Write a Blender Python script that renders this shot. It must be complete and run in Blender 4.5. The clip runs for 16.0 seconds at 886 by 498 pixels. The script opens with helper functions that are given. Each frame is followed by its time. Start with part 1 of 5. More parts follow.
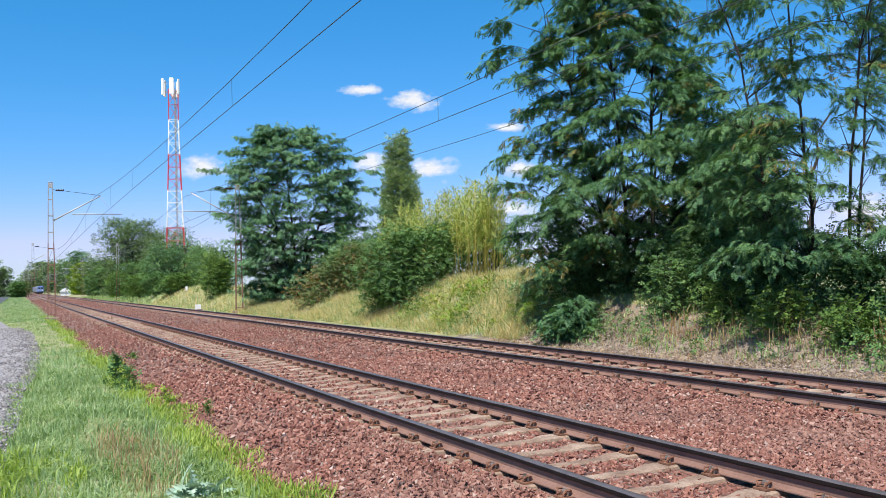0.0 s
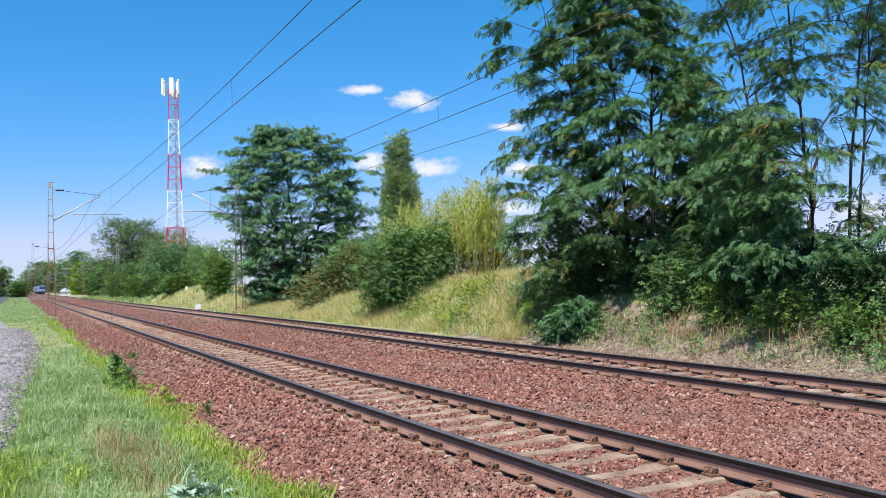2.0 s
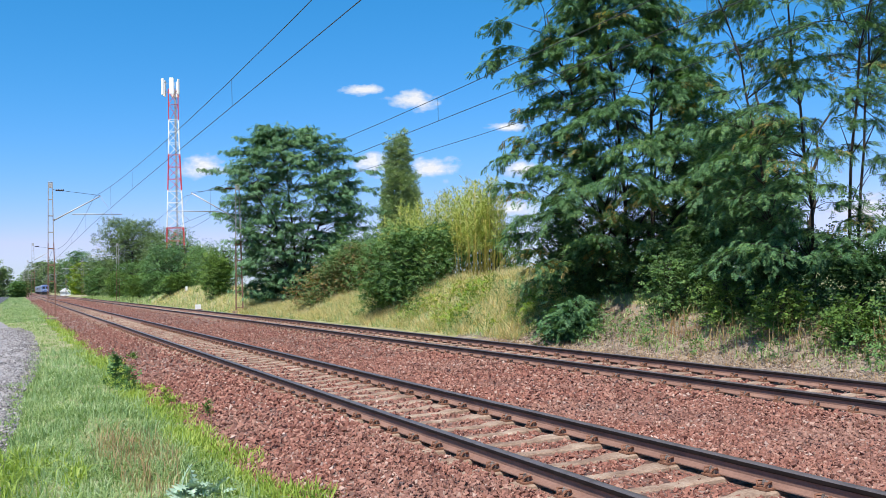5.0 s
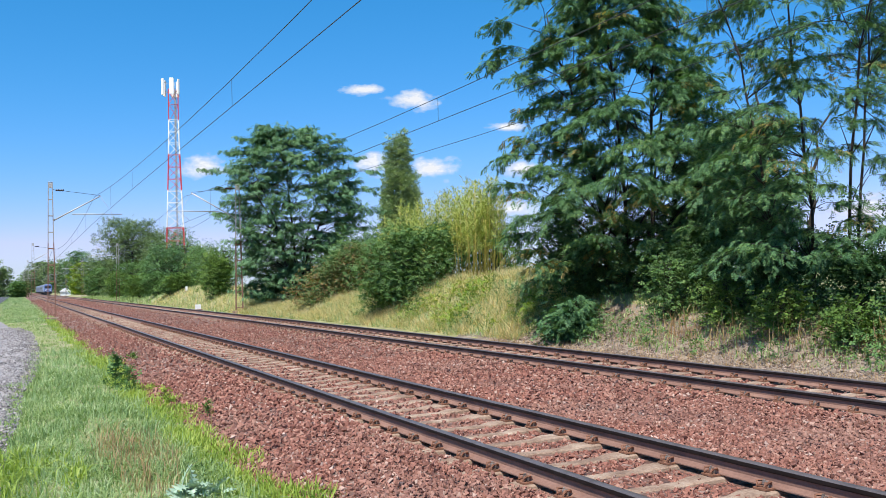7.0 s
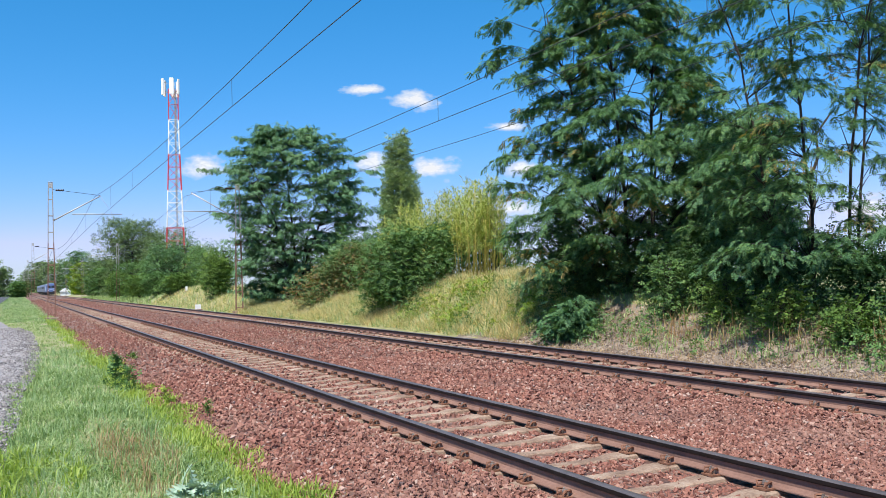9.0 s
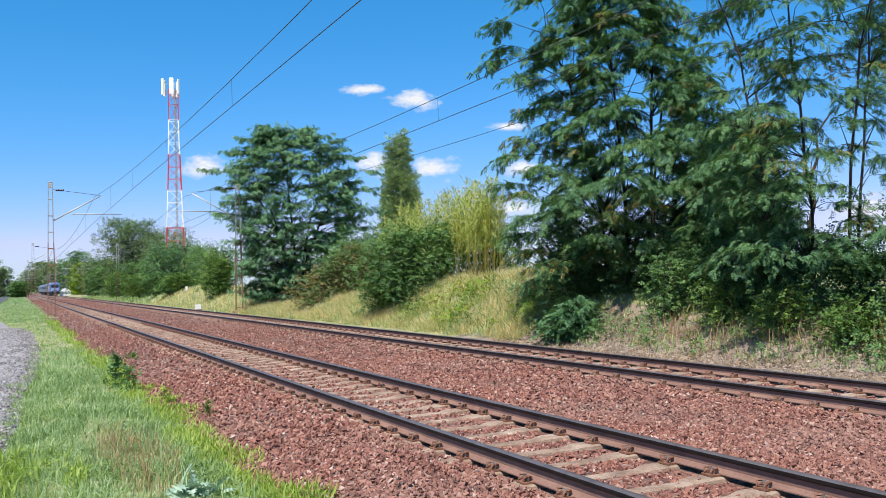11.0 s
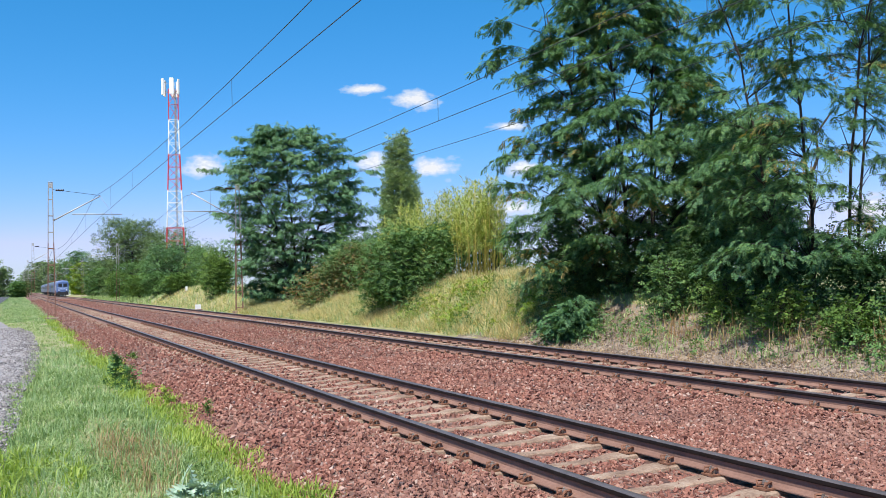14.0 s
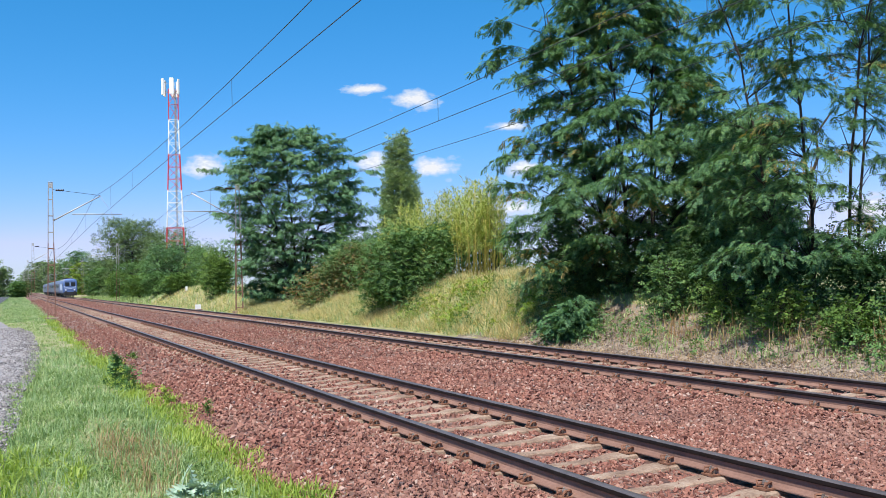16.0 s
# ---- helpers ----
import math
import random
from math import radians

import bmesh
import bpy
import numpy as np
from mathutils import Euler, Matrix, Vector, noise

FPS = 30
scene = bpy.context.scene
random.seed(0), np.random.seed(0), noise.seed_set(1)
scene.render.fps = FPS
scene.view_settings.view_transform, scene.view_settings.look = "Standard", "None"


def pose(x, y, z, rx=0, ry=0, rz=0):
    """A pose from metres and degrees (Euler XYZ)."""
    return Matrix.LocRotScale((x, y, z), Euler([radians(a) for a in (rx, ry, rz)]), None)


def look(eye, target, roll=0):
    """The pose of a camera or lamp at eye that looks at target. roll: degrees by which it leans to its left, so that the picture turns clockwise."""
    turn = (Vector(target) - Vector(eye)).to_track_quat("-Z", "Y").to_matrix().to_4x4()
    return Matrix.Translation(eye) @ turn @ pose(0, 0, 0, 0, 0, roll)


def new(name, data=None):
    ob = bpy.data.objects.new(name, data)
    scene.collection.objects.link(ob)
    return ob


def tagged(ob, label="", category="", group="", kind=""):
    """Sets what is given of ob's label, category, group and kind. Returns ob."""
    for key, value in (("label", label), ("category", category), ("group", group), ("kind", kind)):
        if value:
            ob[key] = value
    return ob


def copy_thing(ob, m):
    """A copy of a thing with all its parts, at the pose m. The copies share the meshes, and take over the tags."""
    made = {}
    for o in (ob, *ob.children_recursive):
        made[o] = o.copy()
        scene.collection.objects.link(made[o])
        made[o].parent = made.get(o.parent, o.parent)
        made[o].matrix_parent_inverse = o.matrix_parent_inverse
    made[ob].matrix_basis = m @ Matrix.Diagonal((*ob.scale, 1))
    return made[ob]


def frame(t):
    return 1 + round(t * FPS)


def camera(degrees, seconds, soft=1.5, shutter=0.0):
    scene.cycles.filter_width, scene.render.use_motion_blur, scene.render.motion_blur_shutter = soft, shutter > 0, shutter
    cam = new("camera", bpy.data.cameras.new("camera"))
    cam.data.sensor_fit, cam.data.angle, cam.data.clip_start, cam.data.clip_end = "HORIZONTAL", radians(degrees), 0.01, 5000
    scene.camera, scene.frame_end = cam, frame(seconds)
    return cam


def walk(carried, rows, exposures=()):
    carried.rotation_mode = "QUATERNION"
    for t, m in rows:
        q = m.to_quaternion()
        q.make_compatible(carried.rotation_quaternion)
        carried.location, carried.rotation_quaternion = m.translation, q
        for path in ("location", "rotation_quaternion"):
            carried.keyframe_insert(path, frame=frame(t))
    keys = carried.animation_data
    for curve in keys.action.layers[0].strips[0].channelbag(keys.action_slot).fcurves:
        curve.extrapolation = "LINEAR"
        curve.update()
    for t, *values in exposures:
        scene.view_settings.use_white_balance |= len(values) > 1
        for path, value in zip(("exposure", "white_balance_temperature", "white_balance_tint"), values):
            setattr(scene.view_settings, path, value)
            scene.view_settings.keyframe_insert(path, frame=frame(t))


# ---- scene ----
cam = camera(52.19, 16.0, soft=0.5)
EYE = Vector((0.0, 0.0, 1.587))
AIM = EYE + 100 * Vector((0.42982, 0.90231, 0.03282))
walk(cam, [(0.0, look(EYE, AIM, -1.4914)), (16.0, look(EYE, AIM, -1.4914))], exposures=[(0.0, 0.55), (16.0, 0.55)])

# ---- world and sun ----
SUN_ELEVATION, SUN_AZIMUTH = 60.0, 229.0        # azimuth clockwise from +Y
world = bpy.data.worlds.new("sky")
scene.world = world
world.use_nodes = True
wt = world.node_tree
sky = wt.nodes.new("ShaderNodeTexSky")
sky.sky_type, sky.sun_disc = "NISHITA", False
sky.sun_elevation, sky.sun_rotation = radians(SUN_ELEVATION), radians(SUN_AZIMUTH)
sky.air_density, sky.dust_density, sky.ozone_density, sky.altitude = 1.0, 0.1, 3.0, 100
tint = wt.nodes.new("ShaderNodeHueSaturation")
tint.inputs["Saturation"].default_value = 1.15
wt.links.new(sky.outputs["Color"], tint.inputs["Color"])
cool = wt.nodes.new("ShaderNodeMix")
cool.data_type, cool.blend_type = "RGBA", "MULTIPLY"
cool.inputs["Factor"].default_value, cool.inputs["B"].default_value = 1.0, (0.455, 1.09, 1.44, 1)
wt.links.new(tint.outputs["Color"], cool.inputs["A"])
# white balance of the sky, with a paler horizon
split, join = wt.nodes.new("ShaderNodeSeparateColor"), wt.nodes.new("ShaderNodeCombineColor")
wt.links.new(cool.outputs["Result"], split.inputs["Color"])


def channel(operation, a, b):
    n = wt.nodes.new("ShaderNodeMath")
    n.operation = operation
    for sock, val in zip(n.inputs, (a, b)):
        if isinstance(val, float):
            sock.default_value = val
        else:
            wt.links.new(val, sock)
    return n.outputs[0]


green = channel("MULTIPLY", channel("POWER", channel("DIVIDE", split.outputs["Green"], 3.25), 0.74), 3.25)
blue = channel("MULTIPLY", channel("POWER", channel("DIVIDE", split.outputs["Blue"], 7.4), 0.85), 7.4)
red = channel("MULTIPLY", channel("POWER", channel("DIVIDE", split.outputs["Red"], 0.727), 1.56), 0.727)
red = channel("MINIMUM", red, channel("MULTIPLY", green, 0.85))
for socket, value in (("Red", red), ("Green", green), ("Blue", blue)):
    wt.links.new(value, join.inputs[socket])
wt.links.new(join.outputs["Color"], wt.nodes["Background"].inputs["Color"])
wt.nodes["Background"].inputs["Strength"].default_value = 0.079
sun = new("sun", bpy.data.lights.new("sun", "SUN"))
sun.data.energy, sun.data.angle, sun.data.color = 5.0, radians(0.53), (1.0, 0.95, 0.87)
az, el = radians(SUN_AZIMUTH), radians(SUN_ELEVATION)
sun_dir = Vector((math.sin(az) * math.cos(el), math.cos(az) * math.cos(el), math.sin(el)))
sun.matrix_world = look(sun_dir * 50, (0, 0, 0))


# ---- materials ----
def material(name, roughness=0.7, metallic=0.0):
    m = bpy.data.materials.new(name)
    m.use_nodes = True
    b = m.node_tree.nodes["Principled BSDF"]
    b.inputs["Roughness"].default_value = roughness
    b.inputs["Metallic"].default_value = metallic
    return m, m.node_tree, b


def ramp(nt, source, stops):
    r = nt.nodes.new("ShaderNodeValToRGB")
    e = r.color_ramp.elements
    while len(e) < len(stops):
        e.new(0.5)
    for k, (pos, col) in enumerate(stops):
        e[k].position, e[k].color = pos, (*col, 1)
    nt.links.new(source, r.inputs["Fac"])
    return r.outputs["Color"]


def tex_noise(nt, scale, detail=6, vec=None, rough=0.55):
    n = nt.nodes.new("ShaderNodeTexNoise")
    n.inputs["Scale"].default_value, n.inputs["Detail"].default_value = scale, detail
    n.inputs["Roughness"].default_value = rough
    if vec is not None:
        nt.links.new(vec, n.inputs["Vector"])
    return n.outputs["Fac"]


def position(nt):
    return nt.nodes.new("ShaderNodeNewGeometry").outputs["Position"]


def mixed(nt, fac, a, b, mode="MIX"):
    n = nt.nodes.new("ShaderNodeMix")
    n.data_type, n.blend_type = "RGBA", mode
    for sock, val in ((n.inputs["Factor"], fac), (n.inputs["A"], a), (n.inputs["B"], b)):
        if isinstance(val, (float, int)):
            sock.default_value = val
        elif isinstance(val, tuple):
            sock.default_value = (*val, 1)
        else:
            nt.links.new(val, sock)
    return n.outputs["Result"]


def bumped(nt, bsdf, height, strength, distance=0.01):
    n = nt.nodes.new("ShaderNodeBump")
    n.inputs["Strength"].default_value, n.inputs["Distance"].default_value = strength, distance
    nt.links.new(height, n.inputs["Height"])
    nt.links.new(n.outputs["Normal"], bsdf.inputs["Normal"])


def grainy(name, stops, scale, roughness=0.8, metallic=0.0, bump=0.3, fine=6.0, space="position"):
    """A surface with two scales of colour variation and fine relief."""
    m, nt, b = material(name, roughness, metallic)
    vec = position(nt) if space == "position" else nt.nodes.new("ShaderNodeTexCoord").outputs["Object"]
    big, small = tex_noise(nt, scale, 4, vec), tex_noise(nt, scale * fine, 5, vec, 0.65)
    col = ramp(nt, mixed(nt, 0.45, big, small), stops)
    nt.links.new(col, b.inputs["Base Color"])
    bumped(nt, b, small, bump)
    return m


def leafy(name, stops, translucent=0.4, roughness=0.62, patch=0.35):
    """Leaves: colour by leaf and by patch, light passing through."""
    m, nt, b = material(name, roughness)
    g = nt.nodes.new("ShaderNodeNewGeometry")
    patches = tex_noise(nt, patch, 3, g.outputs["Position"])
    fac = nt.nodes.new("ShaderNodeMath")
    fac.operation = "MULTIPLY_ADD"
    nt.links.new(patches, fac.inputs[0])
    fac.inputs[1].default_value = 0.9
    half = nt.nodes.new("ShaderNodeMath")
    half.operation = "MULTIPLY_ADD"
    nt.links.new(g.outputs["Random Per Island"], half.inputs[0])
    half.inputs[1].default_value, half.inputs[2].default_value = 0.6, -0.25
    nt.links.new(half.outputs[0], fac.inputs[2])
    col = ramp(nt, fac.outputs[0], stops)
    nt.links.new(col, b.inputs["Base Color"])
    t = nt.nodes.new("ShaderNodeBsdfTranslucent")
    nt.links.new(mixed(nt, 1.0, col, (1.0, 1.0, 0.45), "MULTIPLY"), t.inputs["Color"])
    mix = nt.nodes.new("ShaderNodeMixShader")
    mix.inputs["Fac"].default_value = translucent
    nt.links.new(b.outputs[0], mix.inputs[1])
    nt.links.new(t.outputs[0], mix.inputs[2])
    nt.links.new(mix.outputs[0], nt.nodes["Material Output"].inputs["Surface"])
    b.inputs["Specular IOR Level"].default_value = 0.35
    return m


def stone_material(name, stops, by_island=True, scale=14.0, soil=(0.25, 0.16, 0.125)):
    m, nt, b = material(name, 0.85)
    g = nt.nodes.new("ShaderNodeNewGeometry")
    dust = tex_noise(nt, 0.45, 4, g.outputs["Position"])
    if by_island:
        rnd = g.outputs["Random Per Island"]
    else:
        v = nt.nodes.new("ShaderNodeTexVoronoi")
        v.inputs["Scale"].default_value = scale
        nt.links.new(g.outputs["Position"], v.inputs["Vector"])
        sep = nt.nodes.new("ShaderNodeSeparateColor")
        nt.links.new(v.outputs["Color"], sep.inputs["Color"])
        rnd = sep.outputs["Red"]
        bumped(nt, b, v.outputs["Distance"], 1.0, 0.05)
    col = ramp(nt, rnd, stops)
    grain = tex_noise(nt, 60, 4, g.outputs["Position"])
    col = mixed(nt, 0.5, col, ramp(nt, grain, [(0.3, (0.25, 0.22, 0.2)), (0.7, (0.95, 0.9, 0.85))]), "MULTIPLY")
    col = mixed(nt, ramp(nt, dust, [(0.45, (0, 0, 0)), (0.75, (0.5, 0.5, 0.5))]), col, soil)
    nt.links.new(col, b.inputs["Base Color"])
    return m


M_STONE = stone_material("red_ballast_stone", [(0.0, (0.2, 0.078, 0.056)), (0.35, (0.28, 0.112, 0.08)), (0.7, (0.36, 0.16, 0.116)), (0.93, (0.44, 0.24, 0.18)), (1.0, (0.56, 0.42, 0.355))])
M_BALLAST = stone_material("red_ballast_bed", [(0.0, (0.09, 0.043, 0.032)), (0.4, (0.175, 0.086, 0.063)), (0.8, (0.26, 0.145, 0.108)), (1.0, (0.36, 0.255, 0.21))], False, 15.0)
M_SLEEPER = grainy("weathered_concrete", [(0.3, (0.1, 0.057, 0.038)), (0.48, (0.25, 0.165, 0.115)), (0.68, (0.43, 0.33, 0.25)), (0.82, (0.62, 0.55, 0.47))], 4.0, 0.9, 0, 0.8, 11)
M_RUST = grainy("rusty_rail_side", [(0.3, (0.146, 0.0751, 0.0551)), (0.55, (0.23, 0.128, 0.096)), (0.8, (0.312, 0.184, 0.138))], 2.5, 0.75, 0.1, 0.2, 12)
M_RUST_ORANGE = grainy("orange_rust", [(0.3, (0.12, 0.05, 0.03)), (0.6, (0.26, 0.12, 0.07)), (0.8, (0.35, 0.24, 0.18))], 9, 0.8, 0.1, 0.4, 8)
M_HEAD = grainy("polished_rail_head", [(0.3, (0.085, 0.07, 0.068)), (0.7, (0.2, 0.17, 0.165))], 5, 0.45, 0.4, 0.03, 14)
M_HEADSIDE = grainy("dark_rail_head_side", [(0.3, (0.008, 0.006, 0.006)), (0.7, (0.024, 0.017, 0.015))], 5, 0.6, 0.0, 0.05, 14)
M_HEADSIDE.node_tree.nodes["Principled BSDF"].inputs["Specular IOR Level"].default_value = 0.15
M_GROUND = grainy("dry_grassy_soil", [(0.25, (0.15, 0.165, 0.06)), (0.5, (0.27, 0.26, 0.12)), (0.75, (0.4, 0.34, 0.2))], 0.6, 0.95, 0, 0.6, 14)
M_GRAVEL = grainy("grey_gravel", [(0.3, (0.13, 0.118, 0.118)), (0.5, (0.25, 0.23, 0.228)), (0.75, (0.45, 0.425, 0.415))], 1.2, 0.95, 0, 0.8, 26)
M_LITTER = grainy("dry_litter_soil", [(0.3, (0.092, 0.069, 0.0506)), (0.5, (0.221, 0.175, 0.133)), (0.72, (0.414, 0.35, 0.267))], 1.4, 0.95, 0, 0.9, 16)
M_CHIPPING = stone_material("grey_chipping", [(0.0, (0.14, 0.125, 0.127)), (0.5, (0.29, 0.268, 0.266)), (1.0, (0.52, 0.49, 0.475))], soil=(0.27, 0.25, 0.245))
M_CLOD = stone_material("pale_clod", [(0.0, (0.12, 0.08, 0.06)), (0.5, (0.3, 0.22, 0.175)), (1.0, (0.55, 0.45, 0.37))], soil=(0.25, 0.19, 0.15))
M_ASPHALT = grainy("asphalt", [(0.3, (0.05, 0.05, 0.055)), (0.8, (0.09, 0.09, 0.095))], 0.8, 0.9, 0, 0.4, 40)
M_BARK = grainy("dark_bark", [(0.3, (0.022, 0.017, 0.014)), (0.6, (0.05, 0.038, 0.03)), (0.8, (0.09, 0.072, 0.057))], 3.5, 0.95, 0, 0.8, 6)
M_MASTGREY = grainy("weathered_mast_paint", [(0.3, (0.22, 0.21, 0.20)), (0.55, (0.36, 0.35, 0.34)), (0.8, (0.44, 0.36, 0.30))], 1.5, 0.7, 0.2, 0.2, 10)
M_MASTRUST = grainy("rusty_mast_steel", [(0.3, (0.14, 0.065, 0.04)), (0.55, (0.24, 0.12, 0.085)), (0.8, (0.33, 0.22, 0.17))], 1.5, 0.8, 0.2, 0.2, 10)
M_GALV = grainy("galvanised_tube", [(0.3, (0.36, 0.35, 0.34)), (0.7, (0.56, 0.55, 0.54))], 2.0, 0.5, 0.3, 0.1, 10)
M_BOLT = grainy("worn_bolt_steel", [(0.35, (0.1, 0.07, 0.055)), (0.55, (0.26, 0.22, 0.2)), (0.75, (0.45, 0.42, 0.4))], 14, 0.6, 0.3, 0.2, 6)
M_RED = grainy("red_tower_paint", [(0.3, (0.5, 0.03, 0.035)), (0.7, (0.68, 0.07, 0.08))], 0.8, 0.5, 0, 0.1, 10)
M_WHITE = grainy("white_paint", [(0.3, (0.74, 0.74, 0.74)), (0.7, (0.84, 0.84, 0.85))], 0.8, 0.5, 0, 0.1, 10)
M_WIRE = grainy("dull_wire", [(0.3, (0.035, 0.045, 0.045)), (0.7, (0.07, 0.08, 0.075))], 3, 0.6, 0.3, 0.05)
M_INSULATOR = grainy("brown_porcelain", [(0.3, (0.03, 0.02, 0.018)), (0.7, (0.06, 0.035, 0.03))], 8, 0.25, 0, 0.05)
M_LOCUST = leafy("locust_leaf", [(0.0, (0.038, 0.105, 0.052)), (0.4, (0.078, 0.18, 0.08)), (0.7, (0.14, 0.27, 0.1)), (0.94, (0.25, 0.36, 0.12)), (1.0, (0.42, 0.42, 0.13))], 0.32)
M_LOCUST_PALE = leafy("pale_locust_leaf", [(0.0, (0.066, 0.155, 0.08)), (0.5, (0.13, 0.265, 0.135)), (1.0, (0.25, 0.4, 0.2))], 0.35)
M_BUSH = leafy("dark_bush_leaf", [(0.0, (0.042, 0.105, 0.032)), (0.5, (0.098, 0.2, 0.058)), (1.0, (0.2, 0.32, 0.09))], 0.25)
# darker than M_BUSH: shade under the locusts is put into the leaf colour
M_UNDER = leafy("shade_darkened_shrub_leaf", [(0.0, (0.017, 0.051, 0.0153)), (0.5, (0.0382, 0.0935, 0.0272)), (1.0, (0.085, 0.162, 0.0425))], 0.22)
M_BUSH_RED = leafy("reddish_bush_leaf", [(0.0, (0.05, 0.11, 0.035)), (0.5, (0.11, 0.2, 0.06)), (0.6, (0.2, 0.2, 0.07)), (0.85, (0.42, 0.17, 0.09))], 0.25)
M_YELLOWGREEN = leafy("yellow_green_leaf", [(0.0, (0.104, 0.195, 0.026)), (0.5, (0.221, 0.338, 0.039)), (1.0, (0.442, 0.494, 0.065))], 0.35)
M_MIDGREEN = leafy("fresh_green_leaf", [(0.0, (0.06, 0.13, 0.025)), (0.5, (0.11, 0.2, 0.04)), (1.0, (0.2, 0.3, 0.06))], 0.3)
M_YELLOWED = leafy("yellowed_locust_leaf", [(0.0, (0.24, 0.26, 0.07)), (0.5, (0.36, 0.3, 0.1)), (1.0, (0.42, 0.26, 0.11))], 0.45)
M_POPLAR = leafy("poplar_leaf", [(0.0, (0.12, 0.19, 0.09)), (0.5, (0.27, 0.37, 0.18)), (1.0, (0.45, 0.54, 0.3))], 0.25)
M_FARTREE = leafy("far_tree_leaf", [(0.0, (0.065, 0.115, 0.05)), (0.5, (0.135, 0.21, 0.085)), (1.0, (0.25, 0.33, 0.14))], 0.25)
M_BAMBOO_LEAF = leafy("bamboo_leaf", [(0.0, (0.24, 0.33, 0.08)), (0.5, (0.42, 0.48, 0.13)), (1.0, (0.62, 0.6, 0.2))], 0.35)
M_BAMBOO_CANE = grainy("yellow_bamboo_cane", [(0.3, (0.32, 0.27, 0.05)), (0.7, (0.52, 0.42, 0.09))], 2, 0.5, 0, 0.1)
M_GRASS = leafy("green_grass_blade", [(0.0, (0.07, 0.13, 0.035)), (0.4, (0.215, 0.33, 0.105)), (0.75, (0.42, 0.53, 0.26)), (1.0, (0.7, 0.7, 0.48))], 0.4, 0.5, 1.3)
M_GRASS_LIME = leafy("lime_grass_blade", [(0.0, (0.18, 0.28, 0.04)), (0.5, (0.33, 0.44, 0.08)), (1.0, (0.5, 0.56, 0.16))], 0.4, 0.5, 1.3)
M_GRASS_DRY = leafy("dry_grass_blade", [(0.0, (0.26, 0.3, 0.11)), (0.35, (0.5, 0.45, 0.21)), (0.7, (0.72, 0.58, 0.33)), (1.0, (0.85, 0.74, 0.5))], 0.4, 0.6, 0.4)
M_GRASS_PALE = leafy("pale_grass_blade", [(0.0, (0.1, 0.19, 0.07)), (0.5, (0.28, 0.42, 0.19)), (1.0, (0.6, 0.68, 0.44))], 0.4, 0.5, 0.9)
M_TWIG = grainy("dry_twig", [(0.3, (0.16, 0.12, 0.09)), (0.7, (0.36, 0.3, 0.24))], 4, 0.9)
M_STRAW = leafy("brown_seed_grass", [(0.0, (0.234, 0.14, 0.075)), (0.5, (0.42, 0.265, 0.14)), (1.0, (0.585, 0.468, 0.26))], 0.3, 0.6, 0.7)
M_THISTLE = leafy("grey_green_thistle", [(0.0, (0.25, 0.36, 0.26)), (0.6, (0.38, 0.5, 0.37)), (1.0, (0.52, 0.62, 0.48))], 0.2, 0.6, 2)
M_BLUE = grainy("blue_train_paint", [(0.3, (0.075, 0.13, 0.3)), (0.7, (0.105, 0.175, 0.38))], 0.6, 0.4, 0, 0.02)
M_BLUEGREY = grainy("blue_grey_coach_paint", [(0.3, (0.09, 0.11, 0.16)), (0.7, (0.13, 0.155, 0.22))], 0.6, 0.4, 0, 0.02)
M_SILVER = grainy("pale_blue_train_paint", [(0.3, (0.42, 0.50, 0.66)), (0.7, (0.52, 0.60, 0.74))], 0.6, 0.4, 0, 0.02)
M_FRONT = grainy("mid_blue_train_paint", [(0.3, (0.17, 0.25, 0.46)), (0.7, (0.22, 0.31, 0.54))], 0.6, 0.4, 0, 0.02)
M_DARK = grainy("dark_underframe", [(0.3, (0.015, 0.015, 0.017)), (0.7, (0.035, 0.035, 0.037))], 2, 0.7, 0.2, 0.1)
M_GLASS = grainy("dark_window_glass", [(0.3, (0.012, 0.016, 0.02)), (0.7, (0.02, 0.025, 0.03))], 2, 0.3, 0, 0.0)


# ---- mesh tools ----
def np_mesh(name, verts, faces):
    """A mesh from arrays: verts (n, 3), faces (m, k)."""
    verts, faces = np.asarray(verts, np.float32), np.asarray(faces, np.int32)
    me = bpy.data.meshes.new(name)
    me.vertices.add(len(verts))
    me.vertices.foreach_set("co", verts.ravel())
    me.loops.add(faces.size)
    me.loops.foreach_set("vertex_index", faces.ravel())
    me.polygons.add(len(faces))
    me.polygons.foreach_set("loop_start", np.arange(0, faces.size, faces.shape[1], dtype=np.int32))
    me.polygons.foreach_set("use_smooth", np.zeros(len(faces), bool))
    me.update(calc_edges=True)
    return me


